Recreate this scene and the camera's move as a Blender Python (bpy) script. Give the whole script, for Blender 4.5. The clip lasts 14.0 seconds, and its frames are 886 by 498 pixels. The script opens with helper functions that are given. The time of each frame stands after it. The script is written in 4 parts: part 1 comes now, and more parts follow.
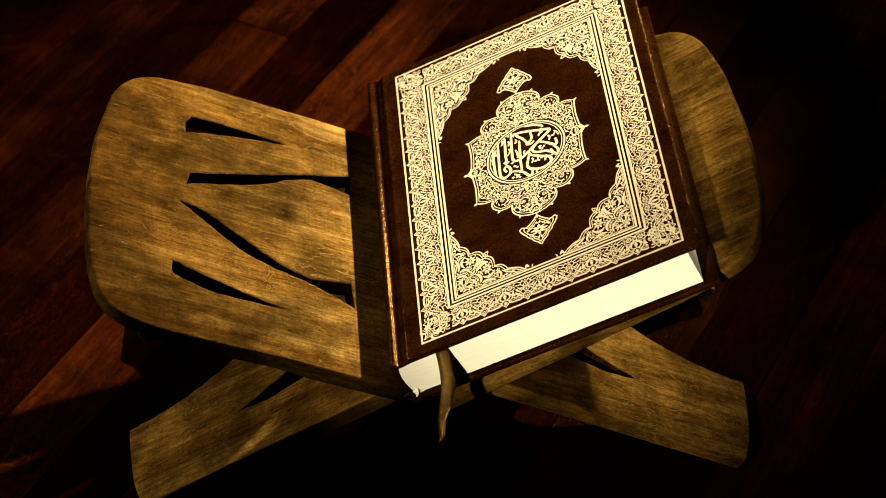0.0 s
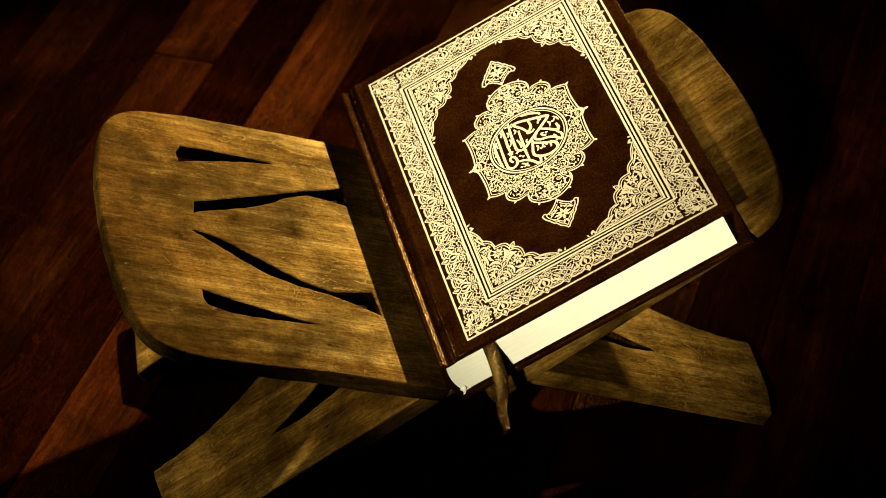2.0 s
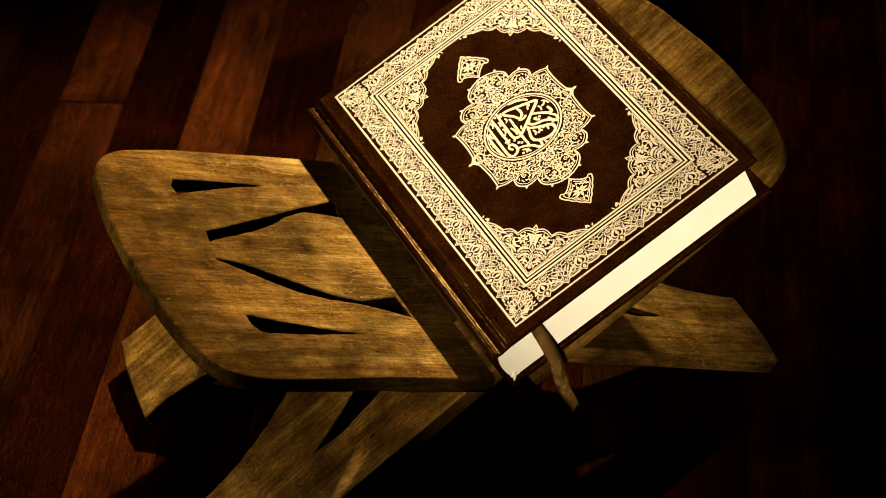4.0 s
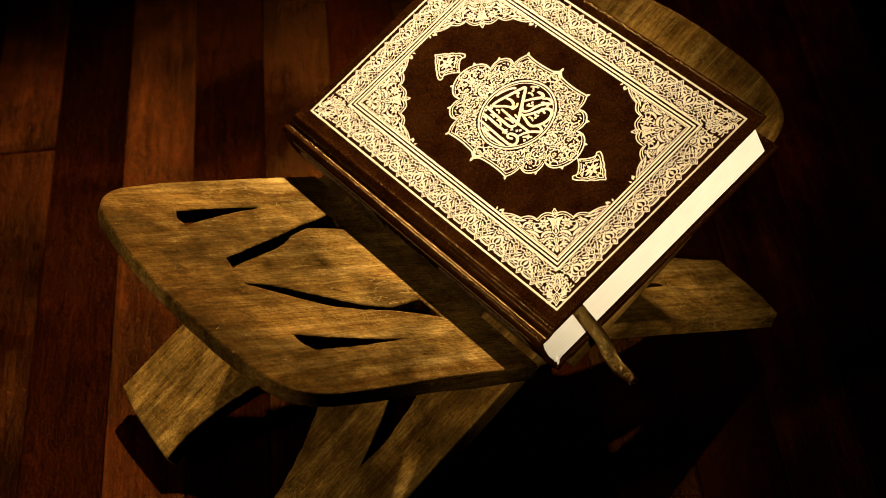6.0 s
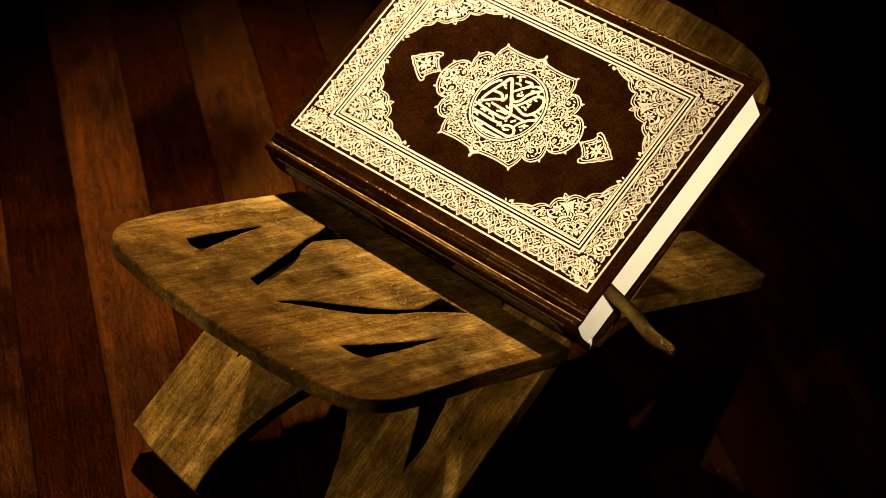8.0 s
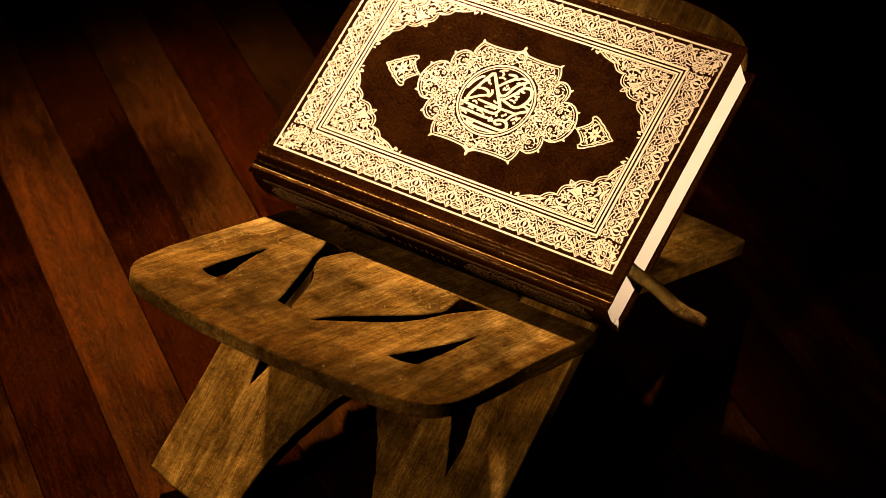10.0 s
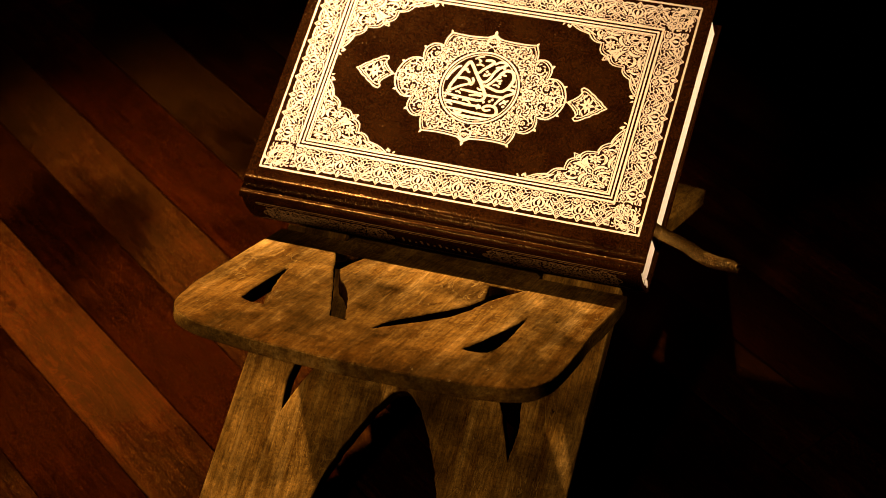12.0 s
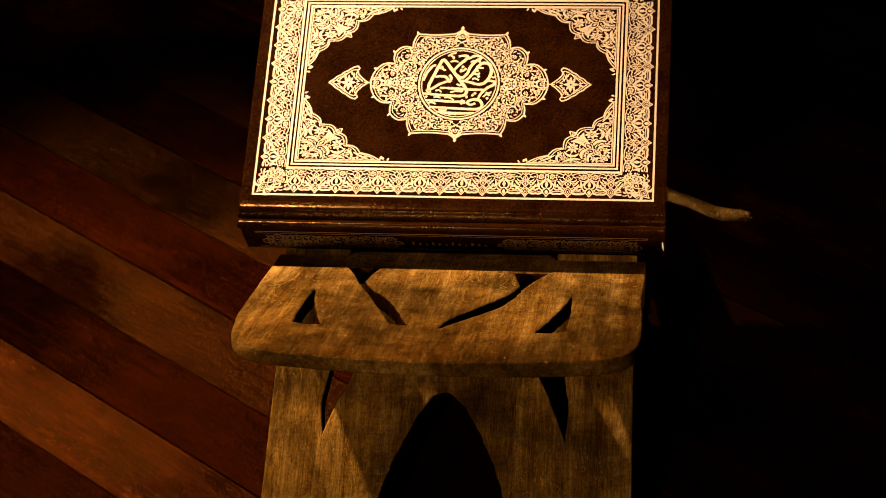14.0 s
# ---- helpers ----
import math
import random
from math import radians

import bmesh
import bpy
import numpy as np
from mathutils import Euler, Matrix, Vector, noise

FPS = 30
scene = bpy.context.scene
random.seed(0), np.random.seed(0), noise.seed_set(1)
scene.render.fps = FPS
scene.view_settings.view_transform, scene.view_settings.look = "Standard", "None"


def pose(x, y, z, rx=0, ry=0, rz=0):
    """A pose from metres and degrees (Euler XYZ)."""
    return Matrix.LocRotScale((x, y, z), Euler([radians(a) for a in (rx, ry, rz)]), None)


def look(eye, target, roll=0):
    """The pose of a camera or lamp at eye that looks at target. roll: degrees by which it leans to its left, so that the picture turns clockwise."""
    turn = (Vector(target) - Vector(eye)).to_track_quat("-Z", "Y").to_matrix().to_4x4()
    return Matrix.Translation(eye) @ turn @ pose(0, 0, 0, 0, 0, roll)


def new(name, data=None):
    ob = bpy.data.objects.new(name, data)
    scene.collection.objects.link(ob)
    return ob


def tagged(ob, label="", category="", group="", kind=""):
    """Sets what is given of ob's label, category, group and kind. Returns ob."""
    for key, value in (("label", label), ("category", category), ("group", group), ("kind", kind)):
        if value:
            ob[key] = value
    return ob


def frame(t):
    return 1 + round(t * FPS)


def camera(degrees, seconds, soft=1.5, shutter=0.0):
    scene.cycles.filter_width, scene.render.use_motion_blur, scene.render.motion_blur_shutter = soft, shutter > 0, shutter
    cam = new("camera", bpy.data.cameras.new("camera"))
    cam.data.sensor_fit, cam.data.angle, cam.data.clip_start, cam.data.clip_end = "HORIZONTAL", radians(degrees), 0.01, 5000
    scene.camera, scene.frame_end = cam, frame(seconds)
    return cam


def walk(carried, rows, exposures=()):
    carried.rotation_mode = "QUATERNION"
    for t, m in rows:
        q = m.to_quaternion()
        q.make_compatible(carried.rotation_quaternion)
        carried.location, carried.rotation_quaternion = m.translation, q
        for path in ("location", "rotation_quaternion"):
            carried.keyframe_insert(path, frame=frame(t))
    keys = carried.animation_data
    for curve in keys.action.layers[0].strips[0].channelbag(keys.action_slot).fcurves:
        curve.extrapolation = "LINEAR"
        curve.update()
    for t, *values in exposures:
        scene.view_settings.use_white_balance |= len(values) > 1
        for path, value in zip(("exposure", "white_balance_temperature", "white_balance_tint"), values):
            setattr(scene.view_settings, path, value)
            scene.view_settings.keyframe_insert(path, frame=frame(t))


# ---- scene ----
cam = camera(25.6, 14.0, soft=0.9)
PATH = [
    (0, (0.684, -0.02, 0.706), (-0.79, 0.056, -0.643), -2.3),
    (0.5, (0.684, -0.044, 0.704), (-0.79, 0.081, -0.641), -2.6),
    (1, (0.681, -0.073, 0.707), (-0.784, 0.113, -0.642), -2.8),
    (1.5, (0.68, -0.104, 0.703), (-0.783, 0.147, -0.637), -2.9),
    (2, (0.672, -0.14, 0.702), (-0.776, 0.188, -0.638), -2.8),
    (2.5, (0.663, -0.176, 0.703), (-0.763, 0.228, -0.64), -2.7),
    (3, (0.654, -0.217, 0.701), (-0.751, 0.275, -0.635), -2.5),
    (5.5, (0.588, -0.368, 0.699), (-0.672, 0.438, -0.629), -3.4),
    (6, (0.57, -0.395, 0.696), (-0.654, 0.47, -0.628), -3.5),
    (6.5, (0.556, -0.417, 0.696), (-0.637, 0.493, -0.626), -3.6),
    (7, (0.538, -0.439, 0.693), (-0.619, 0.52, -0.626), -3.9),
    (7.5, (0.52, -0.458, 0.695), (-0.599, 0.54, -0.628), -4.0),
    (8, (0.499, -0.483, 0.696), (-0.573, 0.566, -0.627), -4.0),
    (10.5, (0.385, -0.573, 0.697), (-0.448, 0.668, -0.632), -5.0),
    (11, (0.351, -0.596, 0.7), (-0.408, 0.688, -0.632), -5.1),
    (11.5, (0.319, -0.61, 0.7), (-0.374, 0.707, -0.636), -5.5),
    (12, (0.277, -0.63, 0.705), (-0.324, 0.724, -0.638), -5.6),
    (12.5, (0.242, -0.646, 0.702), (-0.287, 0.743, -0.636), -5.8),
    (13, (0.198, -0.659, 0.706), (-0.237, 0.755, -0.64), -5.7),
    (13.5, (0.154, -0.673, 0.702), (-0.187, 0.773, -0.637), -5.3),
    (14, (0.114, -0.682, 0.703), (-0.143, 0.782, -0.636), -5.5),
]
EXPOSURES = [(0.0, -0.42, 6500, 12), (2.0, -0.44, 6300, 2), (3.0, -0.55, 6500, 12), (6.5, -0.55, 6700, 20), (8.0, -0.6, 6800, 20), (10.5, -0.66, 8300, 46), (12.5, -0.62, 8600, 48), (14.0, -0.82, 8600, 50)]
walk(cam, [(t, look(eye, target, roll)) for t, eye, target, roll in PATH], EXPOSURES)
cam.data.dof.use_dof = True
cam.data.dof.focus_distance = 0.875
cam.data.dof.aperture_fstop = 14.0

# ---- world and light ----
world = bpy.data.worlds.new("dark_room")
scene.world = world
world.use_nodes = True
world.node_tree.nodes["Background"].inputs["Color"].default_value = (1.0, 0.7, 0.45, 1)
world.node_tree.nodes["Background"].inputs["Strength"].default_value = 0.01


def spot(name, eye, target, watts, colour, radius, cone):
    data = bpy.data.lights.new(name, "SPOT")
    data.energy, data.color, data.shadow_soft_size = watts, colour, radius
    data.spot_size, data.spot_blend = radians(cone), 0.9
    ob = new(name, data)
    ob.matrix_world = look(eye, target)
    return ob


WARM = (1.0, 0.85, 0.60)
spot("lamp_behind", (-1.0, 1.05, 1.25), (-0.10, -0.10, 0.05), 1480, WARM, 0.025, 19.0)
spot("lamp_front", (1.45, -0.75, 1.20), (0.05, 0.10, 0.145), 450, WARM, 0.035, 9.8)
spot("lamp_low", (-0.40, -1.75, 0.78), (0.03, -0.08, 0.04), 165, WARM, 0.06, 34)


# ---- materials ----
class Nodes:
    """Short writing for a node tree."""

    def __init__(self, name):
        self.mat = bpy.data.materials.new(name)
        self.mat.use_nodes = True
        self.tree = self.mat.node_tree
        self.bsdf = self.tree.nodes["Principled BSDF"]

    def add(self, kind, **values):
        node = self.tree.nodes.new(kind)
        for key, value in values.items():
            if key in node.inputs:
                node.inputs[key].default_value = value
            else:
                setattr(node, key, value)
        return node

    def link(self, a, out, b, into):
        self.tree.links.new(a.outputs[out], b.inputs[into])

    def coords(self, scale, turn=0.0, vary=False):
        co = self.add("ShaderNodeTexCoord")
        mp = self.add("ShaderNodeMapping")
        mp.inputs["Scale"].default_value = scale
        mp.inputs["Rotation"].default_value = (0, 0, turn)
        self.link(co, "Object", mp, "Vector")
        if vary:
            info = self.add("ShaderNodeObjectInfo")
            mul = self.add("ShaderNodeMath", operation="MULTIPLY")
            mul.inputs[1].default_value = 37.0
            self.link(info, "Random", mul, 0)
            comb = self.add("ShaderNodeCombineXYZ")
            for k in range(3):
                self.link(mul, 0, comb, k)
            self.link(comb, 0, mp, "Location")
        return mp

    def noise(self, mp, scale, detail=4.0, rough=0.6, warp=0.0):
        n = self.add("ShaderNodeTexNoise", Scale=scale, Detail=detail, Roughness=rough, Distortion=warp)
        self.link(mp, 0, n, "Vector")
        return n

    def ramp(self, src, out, stops):
        r = self.add("ShaderNodeValToRGB")
        els = r.color_ramp.elements
        while len(els) < len(stops):
            els.new(0.5)
        for el, (at, col) in zip(els, stops):
            el.position = at
            el.color = (*col, 1) if not isinstance(col, float) else (col, col, col, 1)
        self.link(src, out, r, "Fac")
        return r

    def mix(self, a, b, fac, mode="MIX"):
        m = self.add("ShaderNodeMix", data_type="RGBA", blend_type=mode)
        for src, slot in ((fac, 0), (a, 6), (b, 7)):
            if isinstance(src, tuple) and not isinstance(src[0], (int, float)):
                self.tree.links.new(src[0].outputs[src[1]], m.inputs[slot])
            elif isinstance(src, (int, float)):
                m.inputs[slot].default_value = src
            else:
                m.inputs[slot].default_value = (*src, 1)
        return m

    def varnish(self, colour, rough, normal, spread=None):
        """A thin tinted gloss over the surface; spread: a ramp that says where it is worn."""
        self.bsdf.inputs["Specular IOR Level"].default_value = 0.0
        gloss = self.add("ShaderNodeBsdfAnisotropic", Roughness=rough)
        if spread:
            worn = self.mix(colour, (spread, 0), 1.0, "MULTIPLY")
            self.link(worn, 2, gloss, "Color")
        else:
            gloss.inputs["Color"].default_value = (*colour, 1)
        self.link(normal, 0, gloss, "Normal")
        both = self.add("ShaderNodeAddShader")
        self.link(self.bsdf, 0, both, 0)
        self.link(gloss, 0, both, 1)
        self.link(both, 0, self.tree.nodes["Material Output"], "Surface")

    def bump(self, src, out, strength, distance, before=None):
        b = self.add("ShaderNodeBump", Strength=strength, Distance=distance)
        self.link(src, out, b, "Height")
        if before:
            self.link(before, 0, b, "Normal")
        return b


def wood_material(name, dark, mid, light, rough, turn=0.0, along="y", fine=1.0, gloss=0.4, sheen=(1.0, 0.52, 0.12), falloff_at=None, stains=0.7, uneven=0.06):
    n = Nodes(name)
    st = {"x": (0.07, 1.0, 1.0), "y": (1.0, 0.07, 1.0), "z": (1.0, 1.0, 0.06)}[along]
    mp = n.coords(st, turn, vary=True)
    mpp = n.coords((1, 1, 1), turn, vary=True)
    fibre = n.noise(mp, 1250 * fine, 6, 0.7, 0.3)
    band = n.noise(mp, 130 * fine, 6, 0.65, 0.8)
    blot = n.noise(mpp, 34 * fine, 8, 0.68, 0.4)
    scuff = n.noise(mpp, 760 * fine, 8, 0.78, 0.5)
    cross = n.noise(n.coords((0.10, 1.0, 1.0) if along == "y" else (1.0, 0.10, 1.0), turn, vary=True), 620 * fine, 6, 0.68, 0.3)
    rubbed = n.noise(mpp, 9 * fine, 3, 0.55, 0.8)
    base = n.ramp(band, "Fac", [(0.28, dark), (0.52, mid), (0.76, light)])
    worn = n.ramp(blot, "Fac", [(0.36, 0.40), (0.50, 0.95), (0.63, 1.75)])
    one = n.mix((base, 0), (worn, 0), 0.9, "MULTIPLY")
    fib = n.ramp(fibre, "Fac", [(0.40, 0.35), (0.50, 0.95), (0.60, 1.6)])
    two = n.mix((one, 2), (fib, 0), 0.42, "MULTIPLY")
    crs = n.ramp(cross, "Fac", [(0.40, 0.5), (0.50, 1.0), (0.60, 1.4)])
    two = n.mix((two, 2), (crs, 0), 0.2, "MULTIPLY")
    # old stains, drawn out a little along the grain, and broad cloudy wear
    stain = n.noise(n.coords((1.0, 0.5, 1.0) if along == "y" else (0.5, 1.0, 1.0), turn, vary=True), 62 * fine, 10, 0.74, 1.2)
    two = n.mix((two, 2), (n.ramp(stain, "Fac", [(0.36, (0.46, 0.36, 0.26)), (0.47, (0.96, 0.92, 0.88)), (0.62, (1.4, 1.42, 1.5))]), 0), stains, "MULTIPLY")
    rub = n.ramp(rubbed, "Fac", [(0.38, 0.5), (0.62, 1.5)])
    two = n.mix((two, 2), (rub, 0), 0.8, "MULTIPLY")
    spots = n.ramp(scuff, "Fac", [(0.36, 0.2), (0.46, 0.95), (0.60, 1.5)])
    three = n.mix((two, 2), (spots, 0), 0.48, "MULTIPLY")
    lines = n.noise(n.coords((1.0, 0.45, 1.0) if along == "y" else (0.45, 1.0, 1.0), turn + 0.5, vary=True), 75 * fine, 3, 0.6, 1.5)
    thin = n.ramp(lines, "Fac", [(0.485, 0.0), (0.5, 1.0), (0.515, 0.0)])
    where = n.ramp(rubbed, "Fac", [(0.46, 0.0), (0.62, 0.8)])
    fac = n.add("ShaderNodeMath", operation="MULTIPLY")
    n.link(thin, 0, fac, 0)
    n.link(where, 0, fac, 1)
    three = n.mix((three, 2), tuple(1.5 * c for c in light), (fac, 0))
    # pale scratches of the sanding
    marks = n.noise(n.coords((1.0, 0.05, 1.0) if along == "y" else (0.05, 1.0, 1.0), turn + 1.25, vary=True), 260 * fine, 3, 0.5, 0.2)
    fine_mark = n.ramp(marks, "Fac", [(0.66, 0.0), (0.72, 0.4)])
    three = n.mix((three, 2), light, (fine_mark, 0))
    if falloff_at:
        # light falloff put into the colour: paler by the hinge, darker to the tip
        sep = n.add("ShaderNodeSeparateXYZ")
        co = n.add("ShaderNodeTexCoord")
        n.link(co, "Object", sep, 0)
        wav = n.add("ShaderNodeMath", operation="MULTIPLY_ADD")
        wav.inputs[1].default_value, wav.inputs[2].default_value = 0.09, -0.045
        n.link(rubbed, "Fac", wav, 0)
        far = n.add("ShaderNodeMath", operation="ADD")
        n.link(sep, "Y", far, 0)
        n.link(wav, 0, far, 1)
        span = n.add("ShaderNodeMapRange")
        span.inputs["From Min"].default_value, span.inputs["From Max"].default_value = falloff_at
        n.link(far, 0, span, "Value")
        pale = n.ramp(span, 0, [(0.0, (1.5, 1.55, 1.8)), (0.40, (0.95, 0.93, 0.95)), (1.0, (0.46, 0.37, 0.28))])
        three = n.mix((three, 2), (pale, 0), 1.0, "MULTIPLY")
    # nicks and pits
    nick = n.noise(n.coords((1.0, 0.35, 1.0) if along == "y" else (0.35, 1.0, 1.0), turn - 0.7, vary=True), 330 * fine, 5, 0.7, 0.6)
    three = n.mix((three, 2), (0.11, 0.075, 0.024), (n.ramp(nick, "Fac", [(0.66, 0.0), (0.72, 0.75)]), 0)) if stains else three
    three = n.mix((three, 2), (n.ramp(nick, "Fac", [(0.28, 0.2), (0.34, 1.0)]), 0), 1.0, "MULTIPLY")
    # no two boards took the stain alike
    own = n.add("ShaderNodeObjectInfo")
    three = n.mix((three, 2), (n.ramp(own, "Random", [(0.0, 1.0 - uneven), (1.0, 1.0 + uneven)]), 0), 1.0, "MULTIPLY")
    n.link(three, 2, n.bsdf, "Base Color")
    n.bsdf.inputs["Roughness"].default_value = 0.7
    b1 = n.bump(fibre, "Fac", 0.5, 0.0006)
    b2 = n.bump(scuff, "Fac", 0.5, 0.0010, b1)
    b3 = n.bump(nick, "Fac", 0.6, 0.0014, b2)
    n.link(b3, 0, n.bsdf, "Normal")
    lacquer = n.ramp(rubbed, "Fac", [(0.36, 0.15), (0.50, 0.8), (0.64, 1.7)])
    lacquer = n.mix((lacquer, 0), (n.ramp(fibre, "Fac", [(0.38, 0.25), (0.60, 1.6)]), 0), 0.7, "MULTIPLY")
    lacquer = n.ramp(lacquer, 2, [(0.0, 0.0), (1.0, 1.0)])
    n.varnish(tuple(gloss * c for c in sheen), rough, b3, lacquer)
    return n.mat


TONES = ((0.023, 0.0098, 0.0012), (0.044, 0.0232, 0.0038), (0.080, 0.0480, 0.0108))
STAND_WOOD = wood_material("aged_wood", *TONES, 0.42, gloss=0.003)
# front leg only: tones raised 1.6 times to stand in for light on it
LIT_LEG_WOOD = wood_material("lit_leg_wood", *[tuple(1.6 * c for c in tone) for tone in TONES], 0.42, gloss=0.004)
WING_WOOD = wood_material("light_falloff_wood", *TONES, 0.42, gloss=0.003, falloff_at=(0.035, 0.165))
CUT_WOOD = wood_material("shaded_end_grain", (0.0015, 0.0005, 0.0001), (0.0065, 0.0022, 0.0003), (0.026, 0.011, 0.0016), 0.7, along="z", gloss=0.001, stains=0.0)
DARK_BOARD = wood_material("dark_floor_wood", (0.0012, 0.0001, 0.00003), (0.0028, 0.0003, 0.00005), (0.006, 0.0009, 0.0001), 0.33, 0.0, "x", 0.55, 0.0017, (1.0, 0.22, 0.02), stains=0.0, uneven=0.7)
RED_BOARD = wood_material("red_brown_floor_wood", (0.0018, 0.0002, 0.0001), (0.0048, 0.0007, 0.0001), (0.012, 0.0024, 0.0003), 0.30, 0.0, "x", 0.55, 0.0034, (1.0, 0.36, 0.045), stains=0.0, uneven=0.7)


def leather_material():
    n = Nodes("dark_leather")
    mp = n.coords((1, 1, 1))
    cells = n.add("ShaderNodeTexVoronoi", Scale=1900.0, feature="SMOOTH_F1")
    warp = n.noise(mp, 500, 2, 0.5)
    vec = n.add("ShaderNodeMix", data_type="RGBA", blend_type="LINEAR_LIGHT")
    vec.inputs[0].default_value = 0.0012
    n.link(mp, 0, vec, 6)
    n.link(warp, "Color", vec, 7)
    n.link(vec, 2, cells, "Vector")
    fine = n.noise(mp, 2600, 3, 0.6)
    wide = n.noise(mp, 60, 4, 0.6)
    col = n.ramp(wide, "Fac", [(0.35, (0.0075, 0.0016, 0.0002)), (0.65, (0.0160, 0.0047, 0.0006))])
    grain = n.ramp(cells, "Distance", [(0.12, 2.6), (0.30, 0.9), (0.55, 0.25)])
    peb = n.mix((col, 0), (grain, 0), 0.8, "MULTIPLY")
    n.link(peb, 2, n.bsdf, "Base Color")
    n.bsdf.inputs["Roughness"].default_value = 0.6
    b1 = n.bump(cells, "Distance", 0.30, 0.0004)
    b1.invert = True
    b2 = n.bump(fine, "Fac", 0.1, 0.0002, b1)
    n.link(b2, 0, n.bsdf, "Normal")
    n.varnish((0.015, 0.0082, 0.0024), 0.21, b2, n.ramp(wide, "Fac", [(0.3, 0.6), (0.7, 1.0)]))
    return n.mat


LEATHER = leather_material()


def gold_material(name, bright, dull, metal, rough):
    n = Nodes(name)
    mp = n.coords((1, 1, 1))
    wear = n.noise(mp, 900, 4, 0.7)
    patch = n.noise(mp, 40, 3, 0.5)
    col = n.ramp(wear, "Fac", [(0.30, dull), (0.46, bright)])
    n.link(col, 0, n.bsdf, "Base Color")
    n.bsdf.inputs["Metallic"].default_value = metal
    rr = n.ramp(patch, "Fac", [(0.3, rough - 0.06), (0.7, rough + 0.08)])
    n.link(rr, 0, n.bsdf, "Roughness")
    b = n.bump(wear, "Fac", 0.35, 0.0003)
    n.link(b, 0, n.bsdf, "Normal")
    return n.mat


GOLD = gold_material("gold_foil", (0.58, 0.51, 0.33), (0.38, 0.27, 0.12), 0.4, 0.42)
SPINE_GOLD = gold_material("worn_gold_foil", (0.24, 0.145, 0.050), (0.05, 0.027, 0.007), 0.6, 0.40)


def paper_material():
    n = Nodes("cream_paper")
    mp = n.coords((3, 3, 1))
    leaves = n.noise(n.coords((0.02, 0.02, 1)), 5200, 2, 0.5)
    wide = n.noise(mp, 25, 3, 0.5)
    col = n.ramp(leaves, "Fac", [(0.3, (0.72, 0.71, 0.56)), (0.6, (0.82, 0.82, 0.68))])
    tint = n.ramp(wide, "Fac", [(0.3, 0.93), (0.7, 1.0)])
    m = n.mix((col, 0), (tint, 0), 1.0, "MULTIPLY")
    n.link(m, 2, n.bsdf, "Base Color")
    n.bsdf.inputs["Roughness"].default_value = 0.8
    b = n.bump(leaves, "Fac", 0.3, 0.0002)
    n.link(b, 0, n.bsdf, "Normal")
    return n.mat


PAPER = paper_material()


def ribbon_material():
    n = Nodes("woven_ribbon")
    mp = n.coords((1, 1, 1), 0.785)
    weave = n.add("ShaderNodeTexChecker", Scale=1500.0)
    n.link(mp, 0, weave, "Vector")
    dirt = n.noise(mp, 420, 4, 0.6)
    thread = n.noise(n.coords((1, 1, 1)), 2300, 3, 0.7)
    col = n.ramp(dirt, "Fac", [(0.38, (0.009, 0.0032, 0.0004)), (0.64, (0.034, 0.015, 0.0022))])
    m = n.mix((col, 0), (0.30, 0.26, 0.20), (weave, 1), "MULTIPLY")
    n.link(m, 2, n.bsdf, "Base Color")
    n.bsdf.inputs["Roughness"].default_value = 0.6
    b = n.bump(weave, "Fac", 0.8, 0.0005)
    b2 = n.bump(thread, "Fac", 0.8, 0.0004, b)
    n.link(b2, 0, n.bsdf, "Normal")
    n.varnish((0.22, 0.130, 0.034), 0.26, b2, n.ramp(thread, "Fac", [(0.48, 0.0), (0.62, 1.0)]))
    return n.mat


RIBBON = ribbon_material()


def plaster_material():
    n = Nodes("dark_plaster")
    mp = n.coords((1, 1, 1))
    a = n.noise(mp, 3, 5, 0.6)
    col = n.ramp(a, "Fac", [(0.3, (0.10, 0.06, 0.04)), (0.7, (0.16, 0.10, 0.06))])
    n.link(col, 0, n.bsdf, "Base Color")
    n.bsdf.inputs["Roughness"].default_value = 0.9
    b = n.bump(n.noise(mp, 60, 4, 0.6), "Fac", 0.2, 0.004)
    n.link(b, 0, n.bsdf, "Normal")
    return n.mat


PLASTER = plaster_material()


# ---- builders ----
def put_mesh(name, mesh, mat, parent=None, m=None, label=""):
    mesh.materials.append(mat)
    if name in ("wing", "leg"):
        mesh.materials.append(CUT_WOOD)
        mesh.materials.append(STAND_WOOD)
    ob = new(name, mesh)
    if parent:
        ob.parent = parent
    if m is not None:
        ob.matrix_basis = m
    return tagged(ob, label)


def part(name, bm, mat, parent, label="", m=None, smooth=False):
    mesh = bpy.data.meshes.new(name)
    bmesh.ops.recalc_face_normals(bm, faces=bm.faces[:])
    bm.to_mesh(mesh)
    bm.free()
    if smooth:
        mesh.polygons.foreach_set("use_smooth", [True] * len(mesh.polygons))
    return put_mesh(name, mesh, mat, parent, m, label)


def root(name, m, label, category):
    ob = new(name)
    ob.empty_display_size = 0.02
    ob.matrix_basis = m
    return tagged(ob, label, category)


